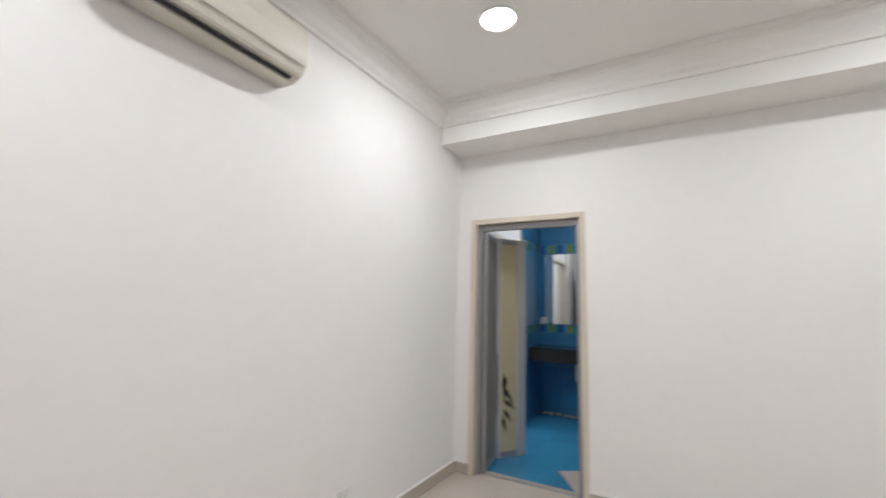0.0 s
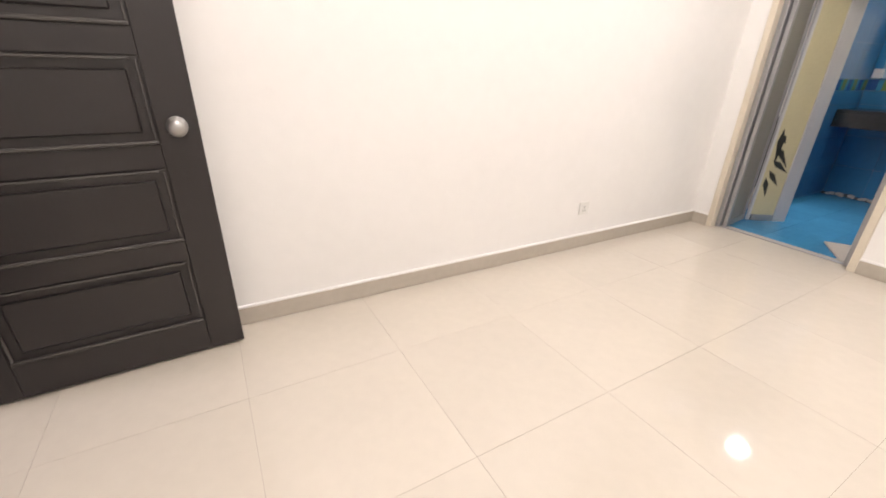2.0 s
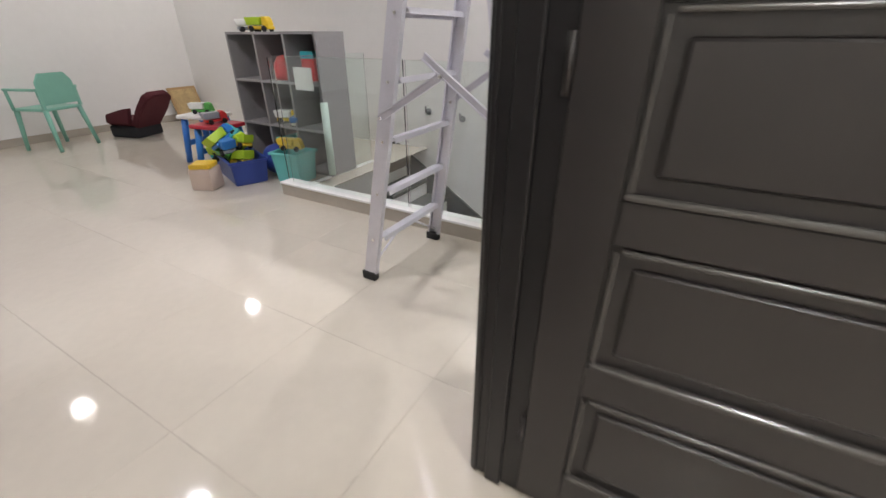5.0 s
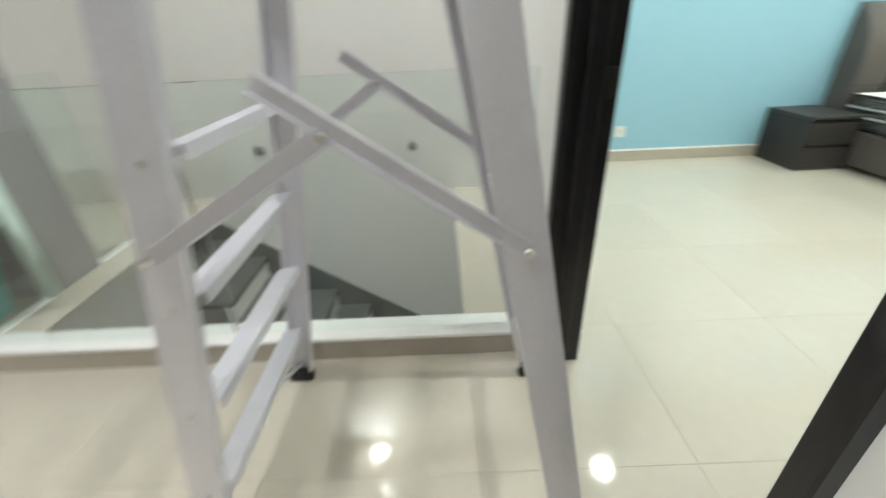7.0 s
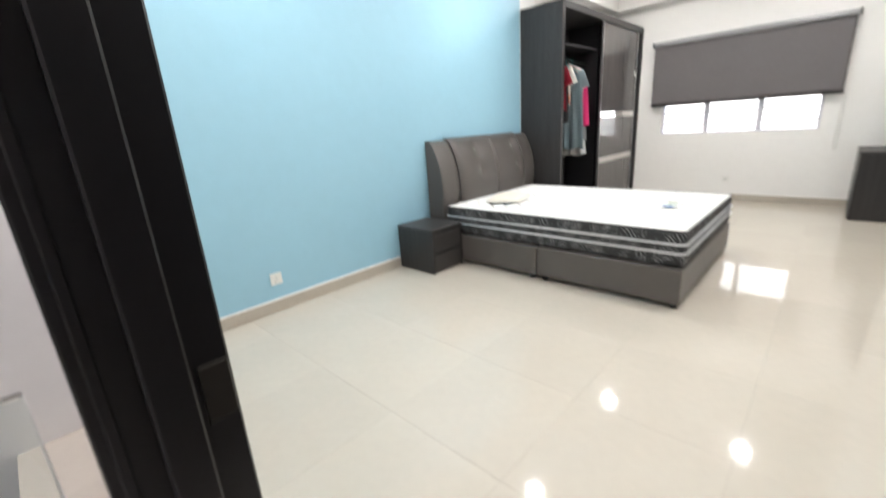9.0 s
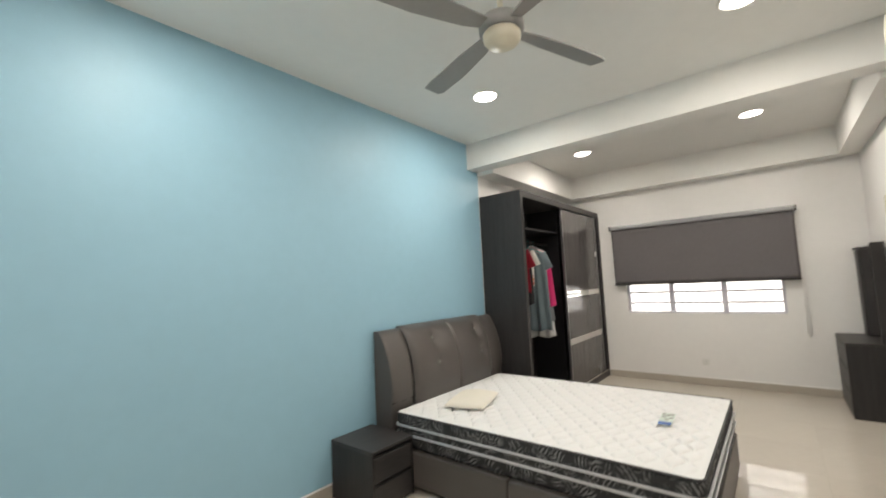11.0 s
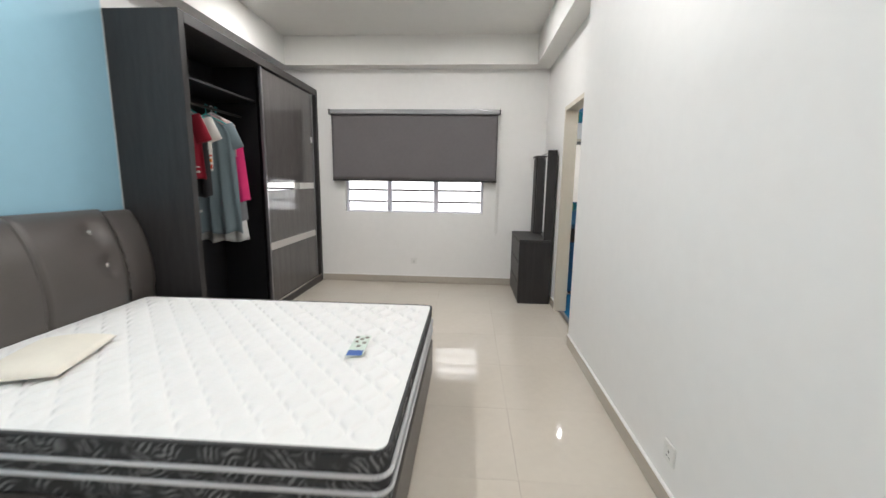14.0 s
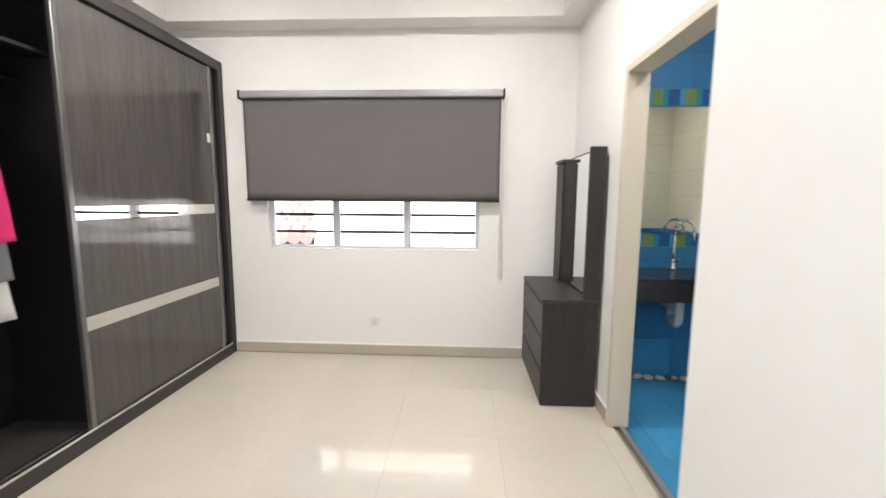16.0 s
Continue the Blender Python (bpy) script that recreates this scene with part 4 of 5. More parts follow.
def sliding_door(x0, x1, y, front):
    d = part("door", bx(x0 + 0.03, x1 - 0.03, y, y + 0.012, 1.308, 2.37), DOOR_LAM, wd, "glossy laminate sliding door")
    part("panel", bx(x0 + 0.03, x1 - 0.03, y, y + 0.012, 0.712, 1.232), DOOR_LAM, d)
    part("panel", bx(x0 + 0.03, x1 - 0.03, y, y + 0.012, 0.1, 0.632), DOOR_LAM, d)
    for u, v in ((x0, x0 + 0.03), (x1 - 0.03, x1)):
        part("stile", bx(u, v, y - 0.008, y + 0.02, 0.095, 2.38, 0.004, 2), DOOREDGE, d, "dark anodised door edge")
    if front:
        part("mirror_strip", bx(x0 + 0.03, x0 + 0.80, y - 0.001, y + 0.01, 1.234, 1.306), MIRROR, d, "mirrored strip")
        part("strip", bx(x0 + 0.802, x1 - 0.03, y - 0.001, y + 0.01, 1.234, 1.306), SILVERBAR, d, "satin silver strip")
        part("strip", bx(x0 + 0.03, x1 - 0.03, y - 0.001, y + 0.01, 0.634, 0.710), SILVERBAR, d, "satin silver strip")
        part("sticker", bx(x1 - 0.075, x1 - 0.035, y - 0.0015, y, 1.79, 1.86), PLASTIC_W, d, "small white paper sticker")
    return d


sliding_door(5.525, 6.785, WYF + 0.014, True)
sliding_door(5.64, 6.884, WYF + 0.054, False)

# ---- clothes on the rail ----
def garment(name, label, colour, x, top, height, w_top, w_low, yaw, sleeves=True, folds=5, y=5.77, hanger=(0.05, 0.42, 0.40)):
    """A top or dress hanging from the rail by a thin hanger."""
    c = thing(name, label, "clothes", x, y, 0, yaw, "clothes in the wardrobe")
    own = bmesh.new()
    n, m = 30, 22
    front, rear = [], []
    seed = x * 13.7
    for j in range(m + 1):
        t = j / m
        half = (w_top + (w_low - w_top) * t) / 2
        if t < 0.1:
            half *= 0.45 + 0.55 * (t / 0.1) ** 0.6
        f, r = [], []
        for i in range(n + 1):
            u = -1 + 2 * i / n
            wave = (0.006 + 0.026 * t) * math.sin(u * folds * 2.2 + seed + 1.5 * t) + 0.008 * t * math.sin(u * folds * 5 + seed * 2)
            th = 0.02 * math.sqrt(max(0.0, 1 - u * u)) + 0.003
            z = top - height * t + (0.012 * math.sin(u * 7 + seed) if t > 0.95 else 0) - 0.05 * u * u * (1 - t)
            f.append(own.verts.new((u * half, wave - th, z)))
            r.append(own.verts.new((u * half, wave + th, z)))
        front.append(f)
        rear.append(r)
    for j in range(m):
        for i in range(n):
            own.faces.new((front[j][i], front[j][i + 1], front[j + 1][i + 1], front[j + 1][i])).smooth = True
            own.faces.new((rear[j][i], rear[j + 1][i], rear[j + 1][i + 1], rear[j][i + 1])).smooth = True
        for a, b in ((0, 1), (n, -1)):
            own.faces.new((front[j][a], front[j + 1][a], rear[j + 1][a], rear[j][a])).smooth = True
    for row_f, row_r in ((front[0], rear[0]), (front[m], rear[m])):
        for i in range(n):
            own.faces.new((row_f[i], row_f[i + 1], row_r[i + 1], row_r[i]))
    bmesh.ops.recalc_face_normals(own, faces=own.faces[:])
    cloth = plain(name + "_cloth", colour, 0.9, var=0.06, bump=0.25)
    body = part("body", own, cloth, c)
    if sleeves:
        for s in (-1, 1):
            sl = bmesh.new()
            p0, p1 = Vector((s * w_top * 0.40, 0, top - 0.06)), Vector((s * (w_top * 0.5 + 0.03), 0, top - 0.07 - min(0.19, height * 0.34)))
            sl = cyl(p0, p1, 0.05, 0.06, 14)
            bmesh.ops.scale(sl, vec=(1, 0.4, 1), verts=sl.verts[:])
            part("sleeve", sl, cloth, c)
    hz = top - 0.015
    hm = plain("hanger_plastic_" + name, hanger, 0.4)
    hang = part("hanger", tube([(-w_top * 0.42, 0, hz - 0.05), (-0.02, 0, hz + 0.02), (0, 0, hz + 0.03), (0.02, 0, hz + 0.02), (w_top * 0.42, 0, hz - 0.05)], 0.006, 8), hm, c, "plastic clothes hanger")
    part("hook", tube([(0, 0, hz + 0.03), (0, 0, 1.925), (0.012, 0, 1.942), (0, 0, 1.956), (-0.013, 0, 1.945)], 0.0035, 8), hm, hang)
    return c


red_top = garment("red_shirt", "deep red short-sleeved shirt on a teal hanger", (0.24, 0.004, 0.018), 4.67, 1.87, 0.54, 0.37, 0.39, 98)
white = garment("white_shirt", "white printed child's shirt on a teal hanger", (0.62, 0.60, 0.56), 4.84, 1.87, 0.47, 0.31, 0.32, 102)
garment("grey_dress", "long blue-grey dress on a teal hanger", (0.15, 0.195, 0.215), 5.07, 1.86, 0.99, 0.39, 0.47, 106, folds=6)
garment("pale_pink_shirt", "pale pink shirt on a hanger", (0.62, 0.42, 0.41), 5.145, 1.885, 0.36, 0.37, 0.34, 103, sleeves=False, hanger=(0.7, 0.7, 0.7))
garment("pink_blouse", "bright pink blouse hanging on the rail", (0.55, 0.02, 0.13), 5.215, 1.80, 0.66, 0.38, 0.46, 100, sleeves=False, hanger=(0.05, 0.05, 0.05))
garment("grey_dress", "plain dark grey dress hanging behind the pink blouse", (0.16, 0.165, 0.175), 5.225, 1.80, 0.84, 0.28, 0.40, 98, sleeves=False, hanger=(0.05, 0.05, 0.05))
garment("white_dress", "long white dress hanging at the end of the rail", (0.50, 0.50, 0.49), 5.205, 1.80, 1.02, 0.20, 0.42, 97, sleeves=False)
garment("black_trousers", "black trousers hanging behind the red shirt", (0.012, 0.012, 0.014), 4.80, 1.80, 0.60, 0.30, 0.33, 96, sleeves=False, hanger=(0.05, 0.05, 0.05))
for z0, z1, x0, x1, col in ((1.42, 1.455, -0.16, 0.12, "red"), (1.47, 1.50, -0.16, 0.12, "yellow"), (1.515, 1.53, -0.16, 0.12, "red"), (1.60, 1.67, -0.12, -0.04, "green")):
    part("print", bx(x0, x1, 0.012, 0.036, z0, z1, 0.004, 1), plain("shirt_print_" + col, {"red": (0.6, 0.08, 0.04), "yellow": (0.7, 0.22, 0.05), "green": (0.03, 0.12, 0.07)}[col], 0.9), white, "printed motif")
for z0, z1 in ((1.385, 1.40), (1.425, 1.432)):
    part("print", bx(-0.17, 0.17, 0.010, 0.036, z0, z1, 0.003, 1), plain("shirt_print_white", (0.6, 0.58, 0.55), 0.9), red_top, "white printed stripe")
rag = thing("red_cloth", "red cloth draped over the lower rail", "clothes", 4.72, 5.80, 0.0, 30, "clothes in the wardrobe")
cloth = bx(-0.07, 0.07, -0.022, 0.022, 0.86, 1.085, 0.015, 3)
for v in cloth.verts:
    drop = 1.085 - v.co.z
    v.co.y += 0.02 * math.sin(v.co.x * 60 + drop * 25) * min(1, drop * 8)
    v.co.x *= 1 - 0.9 * drop * (0.5 + 0.5 * math.sin(drop * 30))
part("cloth", cloth, plain("red_rag_cloth", (0.40, 0.015, 0.03), 0.9, bump=0.3), rag)

# ---- dresser ----
ds = thing("dresser", "grey wood laminate dresser with three drawers and a mirror", "dresser", 6.12, 2.627, 0)
DW, DD, DH = 0.822, 0.353, 0.70
part("top", bx(-0.006, DW, 0, DD + 0.006, DH, DH + 0.022, 0.002, 1), LAM_H, ds)
for u, v in ((0, 0.02), (DW - 0.02, DW)):
    part("side", bx(u, v, 0, DD, 0, DH - 0.001, 0.001, 1), LAMINATE, ds)
# filled in black, which paints the shade between the drawer fronts
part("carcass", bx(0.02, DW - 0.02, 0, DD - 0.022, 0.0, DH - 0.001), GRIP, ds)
for i in range(3):
    lo = 0.015 + 0.23 * i
    d = part("drawer", bx(0.004, DW - 0.004, DD - 0.018, DD + 0.004, lo, lo + 0.205, 0.002, 1), LAM_H, ds)
    part("grip", bx(0.004, DW - 0.004, DD - 0.012, DD - 0.002, lo + 0.206, lo + 0.222), GRIP, d, "black finger groove")
part("mirror_back", bx(0.03, DW - 0.24, 0.0, 0.062, DH + 0.023, 1.67), LAMINATE, ds)
part("mirror_glass", bx(0.03, DW - 0.24, 0.0625, 0.067, DH + 0.04, 1.66), MIRROR, ds, "tall dressing mirror")
part("mirror_stile", bx(0.0, 0.029, 0.0, 0.098, DH + 0.023, 1.685, 0.002, 1), LAMINATE, ds)
part("column", bx(DW - 0.238, DW - 0.02, 0.0, 0.106, DH + 0.023, 1.64, 0.002, 1), LAMINATE, ds)
part("column_door", bx(DW - 0.232, DW - 0.026, 0.108, 0.122, DH + 0.03, 1.63, 0.002, 1), LAMINATE, ds)
part("column_cap", bx(DW - 0.25, DW - 0.01, 0.0, 0.132, 1.641, 1.663, 0.002, 1), LAM_H, ds)

# ---- landing: kerb, glass, stairs ----
kerb = structure("kerb", bx(-2.28, -0.01, 3.756, 3.868, -0.2, 0.085, 0.002, 1), SKIRT, "white stone kerb under the glass balustrade", "kerb")
part("cap", bx(-2.283, -0.01, 3.748, 3.872, 0.0855, 0.102, 0.004, 2), plain("white_kerb_stone", (0.86, 0.85, 0.84), 0.12), kerb, "white stone cap")
structure("kerb_side", bx(-2.30, -2.24, 3.873, 4.87, -0.02, 0.006, 0.002, 1), WHITE, "white stair opening edge", "kerb")
structure("slab_edge", bx(-2.40, -2.25, 3.85, 4.87, -3.0, -0.021), WHITE, "white plastered wall below the landing edge", "wall")
structure("slab_front", bx(-2.25, 0.0, 3.76, 3.86, -3.0, -0.2), WHITE, "white plastered wall below the landing edge", "wall")
structure("wall_stair_side", bx(-0.004, 0.13, 3.76, 5.55, -3.0, -0.0005), WHITE, "white stairwell wall below the landing", "wall")
gb = thing("glass_balustrade", "clear frameless glass balustrade on a white kerb", "balustrade", 0, 0, 0)
for x0, x1 in ((-2.19, -1.13), (-1.115, -0.06)):
    part("pane", bx(x0, x1, 3.80, 3.812, 0.09, 0.975, 0.002, 1), GLASS, gb)
part("pane", bx(-2.276, -2.264, 3.83, 4.84, 0.004, 0.96, 0.002, 1), GLASS, gb)
for px, pz in ((-0.541, 0.33), (-1.641, 0.345), (-2.039, 0.386)):
    br = thing("rail_bracket", "small steel handrail bracket on the white stair wall", "bracket", px, 5.55, pz, 0, "stair rail brackets")
    part("rose", cyl((0, 0, 0), (0, -0.01, 0), 0.032, n=20, bevel=0.003), GREYALU, br)
    part("arm", tube([(0, -0.01, 0), (0, -0.06, 0), (0, -0.065, 0.055)], 0.011, 10), GREYALU, br)
stairs = structure("stairs", bx(-6.1, -2.62, 4.88, 5.549, -0.2, -0.004), GRANITE, "dark granite stairs going down beside a white wall", "stairs")
for i in range(9):
    x = -2.62 + 0.265 * i
    part("tread", bx(x, x + 0.285, 4.88, 5.548, -0.04 - 0.172 * (i + 1), -0.172 * (i + 1), 0.004, 1), GRANITE, stairs)
    part("riser", bx(x - 0.01, x + 0.01, 4.882, 5.548, -0.172 * (i + 1) + 0.001, -0.172 * i - 0.041), WHITE, stairs)
    part("wall_trim", prism([(x, -0.172 * (i + 1)), (x + 0.265, -0.172 * (i + 2)), (x + 0.265, -0.172 * (i + 2) + 0.30), (x, -0.172 * (i + 1) + 0.30)], "y", 5.535, 5.5495), GRANITE, stairs)
structure("stair_floor", bx(-6.1, 0.13, 3.7, 5.7, -3.1, -3.0), FLOOR, "polished floor at the foot of the stairs", "floor")


# ---- ladder ----
def ladder():
    a = thing("step_ladder", "aluminium folding step ladder with black feet on the landing", "ladder", 0, 0, 0)
    feet = {"a": (-0.902, 3.118), "b": (-0.863, 3.666), "c": (-0.075, 3.09), "d": (-0.062, 3.645)}
    tops = {"a": (-0.53, 3.20), "b": (-0.51, 3.57), "c": (-0.47, 3.19), "d": (-0.49, 3.56)}
    HT = 2.15

    def on(k, z):
        f, t = feet[k], tops[k]
        s = z / HT
        return Vector((f[0] + (t[0] - f[0]) * s, f[1] + (t[1] - f[1]) * s, z))
    for k in "abcd":
        wx, wy = (0.068, 0.026)
        p, q = on(k, 0.03), on(k, HT)
        d = q - p
        hx, hy = wx / 2, wy / 2
        channel = [(-hx, -hy), (hx, -hy), (hx, hy), (hx - 0.008, hy), (hx - 0.008, -hy + 0.004), (-hx + 0.008, -hy + 0.004), (-hx + 0.008, hy), (-hx, hy)]
        own = prism(channel, "z", 0, d.length)
        flip = Matrix.Rotation(0 if k in "ac" else math.pi, 4, "Z")
        shear = Matrix.Identity(4)
        shear[0][2], shear[1][2] = d.x / d.length, d.y / d.length
        shear[2][2] = d.z / d.length
        own.transform(Matrix.Translation(p) @ shear @ flip)
        rail = part("rail", own, ALU, a)
        f = on(k, 0)
        part("foot", bx(f.x - 0.04, f.x + 0.04, f.y - 0.019, f.y + 0.019, 0, 0.045, 0.006, 2), RUBBER, rail, "black rubber foot")
    for i in range(8):
        z = 0.24 + 0.235 * i
        p, q = on("a", z), on("b", z)
        own = bx(-0.03, 0.03, p.y + 0.012, q.y - 0.012, -0.0035, 0.0, bm=None)
        for u, v in ((-0.03, -0.027), (0.027, 0.03)):
            own = bx(u, v, p.y + 0.012, q.y - 0.012, -0.022, -0.0035, bm=own)
        for r in range(4):
            own = bx(-0.024 + 0.014 * r, -0.018 + 0.014 * r, p.y + 0.012, q.y - 0.012, 0.0, 0.0012, bm=own)
        own.transform(Matrix.Translation(((p.x + q.x) / 2, 0, z)) @ Matrix.Rotation(radians(-10), 4, "Y"))
        part("tread", own, ALU, a)
        for e in (p, q):
            d = 0.014 if e is p else -0.014
            part("rivet", cyl((e.x, e.y - d, z - 0.012), (e.x, e.y - d * 1.25, z - 0.012), 0.006, n=10), CHROME, a)
    for z in (0.27, 0.75, 1.25, 1.75):
        p, q = on("c", z), on("d", z)
        part("cross_bar", bx(p.x - 0.012, p.x + 0.018, p.y + 0.012, q.y - 0.012, z - 0.03, z, 0.002, 1), ALU, a)
    for k, o in (("a", -0.022), ("b", 0.022)):
        other = "c" if k == "a" else "d"
        l, r = on(k, 0.80), on(other, 0.79)
        y = (l.y + r.y) / 2 + o
        for s, p, q in ((0, (l.x, l.z), (-0.485, 0.965)), (1, (r.x, r.z), (-0.56, 1.03))):
            v = Vector((q[0] - p[0], 0, q[1] - p[1]))
            own = bx(0, v.length, -0.002, 0.002, -0.014, 0.014, 0.001, 1)
            own = bx(0, v.length, -0.009, 0.002, -0.014, -0.011, bm=own)
            own = bx(0, v.length, -0.009, 0.002, 0.011, 0.014, bm=own)
            own.transform(Matrix.Translation((p[0], y + (0.006 if s else -0.006), p[1])) @ Matrix.Rotation(-math.atan2(v.z, v.x), 4, "Y"))
            part("spreader_bar", own, ALU, a)
        for px, pz in ((l.x, l.z), (r.x, r.z), (-0.485, 0.965)):
            part("rivet", cyl((px, y - 0.014, pz), (px, y + 0.014, pz), 0.007, n=10), CHROME, a)
    for k in "ab":
        p, q = on(k, 0.07), Vector((on(k, 0.25).x, (on("a", 0.25).y + on("b", 0.25).y) / 2, 0.235))
        part("tread_brace", tube([tuple(p), tuple(q)], 0.006, 8), ALU, a)
    part("top_cap", bx(-0.6, -0.4, 3.16, 3.61, HT - 0.01, HT + 0.03, 0.008, 2), ALU, a)
    return a


ladder()

# ---- landing: cube shelf and toys ----
sh = thing("cube_shelf", "grey nine-cube shelf half full of toys", "shelf", -3.30, 4.27, 0)
SW, SD, SH = 1.06, 0.31, 1.12
for i in range(4):
    x = (SW - 0.02) * i / 3
    part("upright", bx(x, x + 0.02, 0, SD, 0, SH, 0.001, 1), SHELFGREY, sh)
for i in range(4):
    z = (SH - 0.02) * i / 3
    for k in range(3):
        part("board", bx((SW - 0.02) * k / 3 + 0.0205, (SW - 0.02) * (k + 1) / 3 - 0.0005, 0, SD, z, z + 0.02, 0.001, 1), SHELFGREY, sh)
part("back", bx(0.0205, SW - 0.0205, SD - 0.008, SD - 0.001, 0.021, SH - 0.021), SHELFGREY, sh)

def toy_box(name, label, category, x, y, z, rz, w, d, h, col, taper=0.0, rim=False):
    t = thing(name, label, category, x, y, z, rz)
    own = bmesh.new()
    lo = [own.verts.new((sx * (w / 2 - taper), sy * (d / 2 - taper), 0)) for sx, sy in ((-1, -1), (1, -1), (1, 1), (-1, 1))]
    hi = [own.verts.new((sx * w / 2, sy * d / 2, h)) for sx, sy in ((-1, -1), (1, -1), (1, 1), (-1, 1))]
    own.faces.new(list(reversed(lo)))
    if not rim:
        own.faces.new(hi)
    for i in range(4):
        own.faces.new((lo[i], lo[(i + 1) % 4], hi[(i + 1) % 4], hi[i]))
    if rim:
        ins = [own.verts.new((sx * (w / 2 - 0.012), sy * (d / 2 - 0.012), h)) for sx, sy in ((-1, -1), (1, -1), (1, 1), (-1, 1))]
        dn = [own.verts.new((sx * (w / 2 - taper - 0.012), sy * (d / 2 - taper - 0.012), 0.012)) for sx, sy in ((-1, -1), (1, -1), (1, 1), (-1, 1))]
        for i in range(4):
            j = (i + 1) % 4
            own.faces.new((hi[i], hi[j], ins[j], ins[i]))
            own.faces.new((ins[i], ins[j], dn[j], dn[i]))
        own.faces.new(dn)
    bmesh.ops.recalc_face_normals(own, faces=own.faces[:])
    bmesh.ops.bevel(own, geom=[e for e in own.edges], offset=0.005, segments=2, affect="EDGES")
    part("shell", own, plain(name + "_plastic", col, 0.35), t)
    if rim:
        lip = None
        for box in ((-w / 2 - 0.012, w / 2 + 0.012, -d / 2 - 0.012, -d / 2), (-w / 2 - 0.012, w / 2 + 0.012, d / 2, d / 2 + 0.012), (-w / 2 - 0.012, -w / 2, -d / 2, d / 2), (w / 2, w / 2 + 0.012, -d / 2, d / 2)):
            lip = bx(*box, h - 0.02, h, 0.003, 1, bm=lip)
        part("lip", lip, plain(name + "_lip", col, 0.35), t)
    return t


toy_box("storage_bin", "dark blue plastic bin heaped with toys on the floor", "storage bin", -2.92, 3.89, 0, -21, 0.52, 0.29, 0.2, (0.03, 0.06, 0.28), 0.02, True)
r = random.Random(11)
TOYCOL = [("lime", (0.42, 0.60, 0.03)), ("yellow", (0.75, 0.52, 0.03)), ("teal", (0.05, 0.42, 0.45)), ("green", (0.10, 0.40, 0.08)), ("grey", (0.3, 0.32, 0.36)), ("blue", (0.04, 0.2, 0.6)), ("red", (0.6, 0.03, 0.03)), ("white", (0.75, 0.75, 0.72))]
TM = {n: plain("toy_plastic_" + n, c, 0.35) for n, c in TOYCOL}


def toy_truck(x, y, z, rz, tilt, c1, c2, s=1.0):
    t = thing("toy_truck", "%s and %s plastic toy truck lying in the toy heap" % (c1, c2), "toy")
    t.matrix_world = pose(x, y, z, tilt, tilt * 0.6, rz) @ Matrix.Scale(s, 4)
    part("chassis", bx(-0.12, 0.12, -0.045, 0.045, 0.02, 0.05, 0.008, 2), TM[c1], t)
    part("cab", prism([(0.04, 0.05), (0.115, 0.05), (0.11, 0.09), (0.085, 0.125), (0.045, 0.125)], "y", -0.042, 0.042, bevel=0.006), TM[c1], t)
    part("dumper", prism([(-0.13, 0.055), (0.025, 0.055), (0.035, 0.12), (-0.145, 0.12)], "y", -0.05, 0.05, bevel=0.005), TM[c2], t)
    for wx in (-0.075, 0.07):
        for wy in (-0.05, 0.05):
            part("wheel", cyl((wx, wy - 0.01, 0.025), (wx, wy + 0.01, 0.025), 0.026, n=16, bevel=0.004), RUBBER, t)


for k in range(9):
    toy_truck(-2.92 + r.uniform(-0.16, 0.16), 3.89 + r.uniform(-0.07, 0.07), 0.09 + 0.032 * k * 0.8, r.uniform(0, 360), r.uniform(-35, 35), ("lime", "yellow", "teal", "green", "lime", "grey", "yellow", "lime", "blue")[k], ("yellow", "lime", "lime", "yellow", "green", "blue", "lime", "teal", "lime")[k], r.uniform(0.75, 1.15))
toy_box("carton", "pale patterned carton with a yellow lid on the floor", "box", -2.93, 3.57, 0, 25, 0.17, 0.17, 0.17, (0.62, 0.50, 0.42))
toy_box("toy_tray", "yellow plastic tray lying on a carton", "tray", -2.93, 3.57, 0.17, 35, 0.16, 0.16, 0.035, (0.75, 0.50, 0.04))
toy_box("storage_bin", "turquoise plastic storage box beside the shelf", "storage bin", -2.46, 4.07, 0, 8, 0.27, 0.24, 0.25, (0.15, 0.52, 0.50), 0.02, True)
toy_box("storage_bin", "turquoise plastic storage box in the cube shelf", "storage bin", -2.78, 4.42, 0.021, 0, 0.28, 0.22, 0.24, (0.15, 0.52, 0.50), 0.02, True)
toy_truck(-2.46, 4.07, 0.252, 20, 0, "yellow", "yellow", 0.8)


def stool(name, label, x, y, rz, top_col, leg_col, w, h):
    t = thing(name, label, "stool" if w < 0.4 else "table", x, y, 0, rz)
    part("top", bx(-w / 2, w / 2, -w * 0.4, w * 0.4, h - 0.035, h, 0.012, 3), plain(name + "_top_" + label[:4].strip(), top_col, 0.4), t)
    lm = plain(name + "_leg_" + label[:4].strip(), leg_col, 0.4)
    for sx in (-1, 1):
        for sy in (-1, 1):
            part("leg", cyl((sx * (w / 2 - 0.01), sy * (w * 0.4 - 0.01), 0), (sx * (w / 2 - 0.05), sy * (w * 0.4 - 0.05), h - 0.03), 0.026, 0.03, 10), lm, t)
        part("brace", bx(sx * (w / 2 - 0.035) - 0.008, sx * (w / 2 - 0.035) + 0.008, -w * 0.36, w * 0.36, h * 0.35, h * 0.35 + 0.05, 0.004, 1), lm, t)


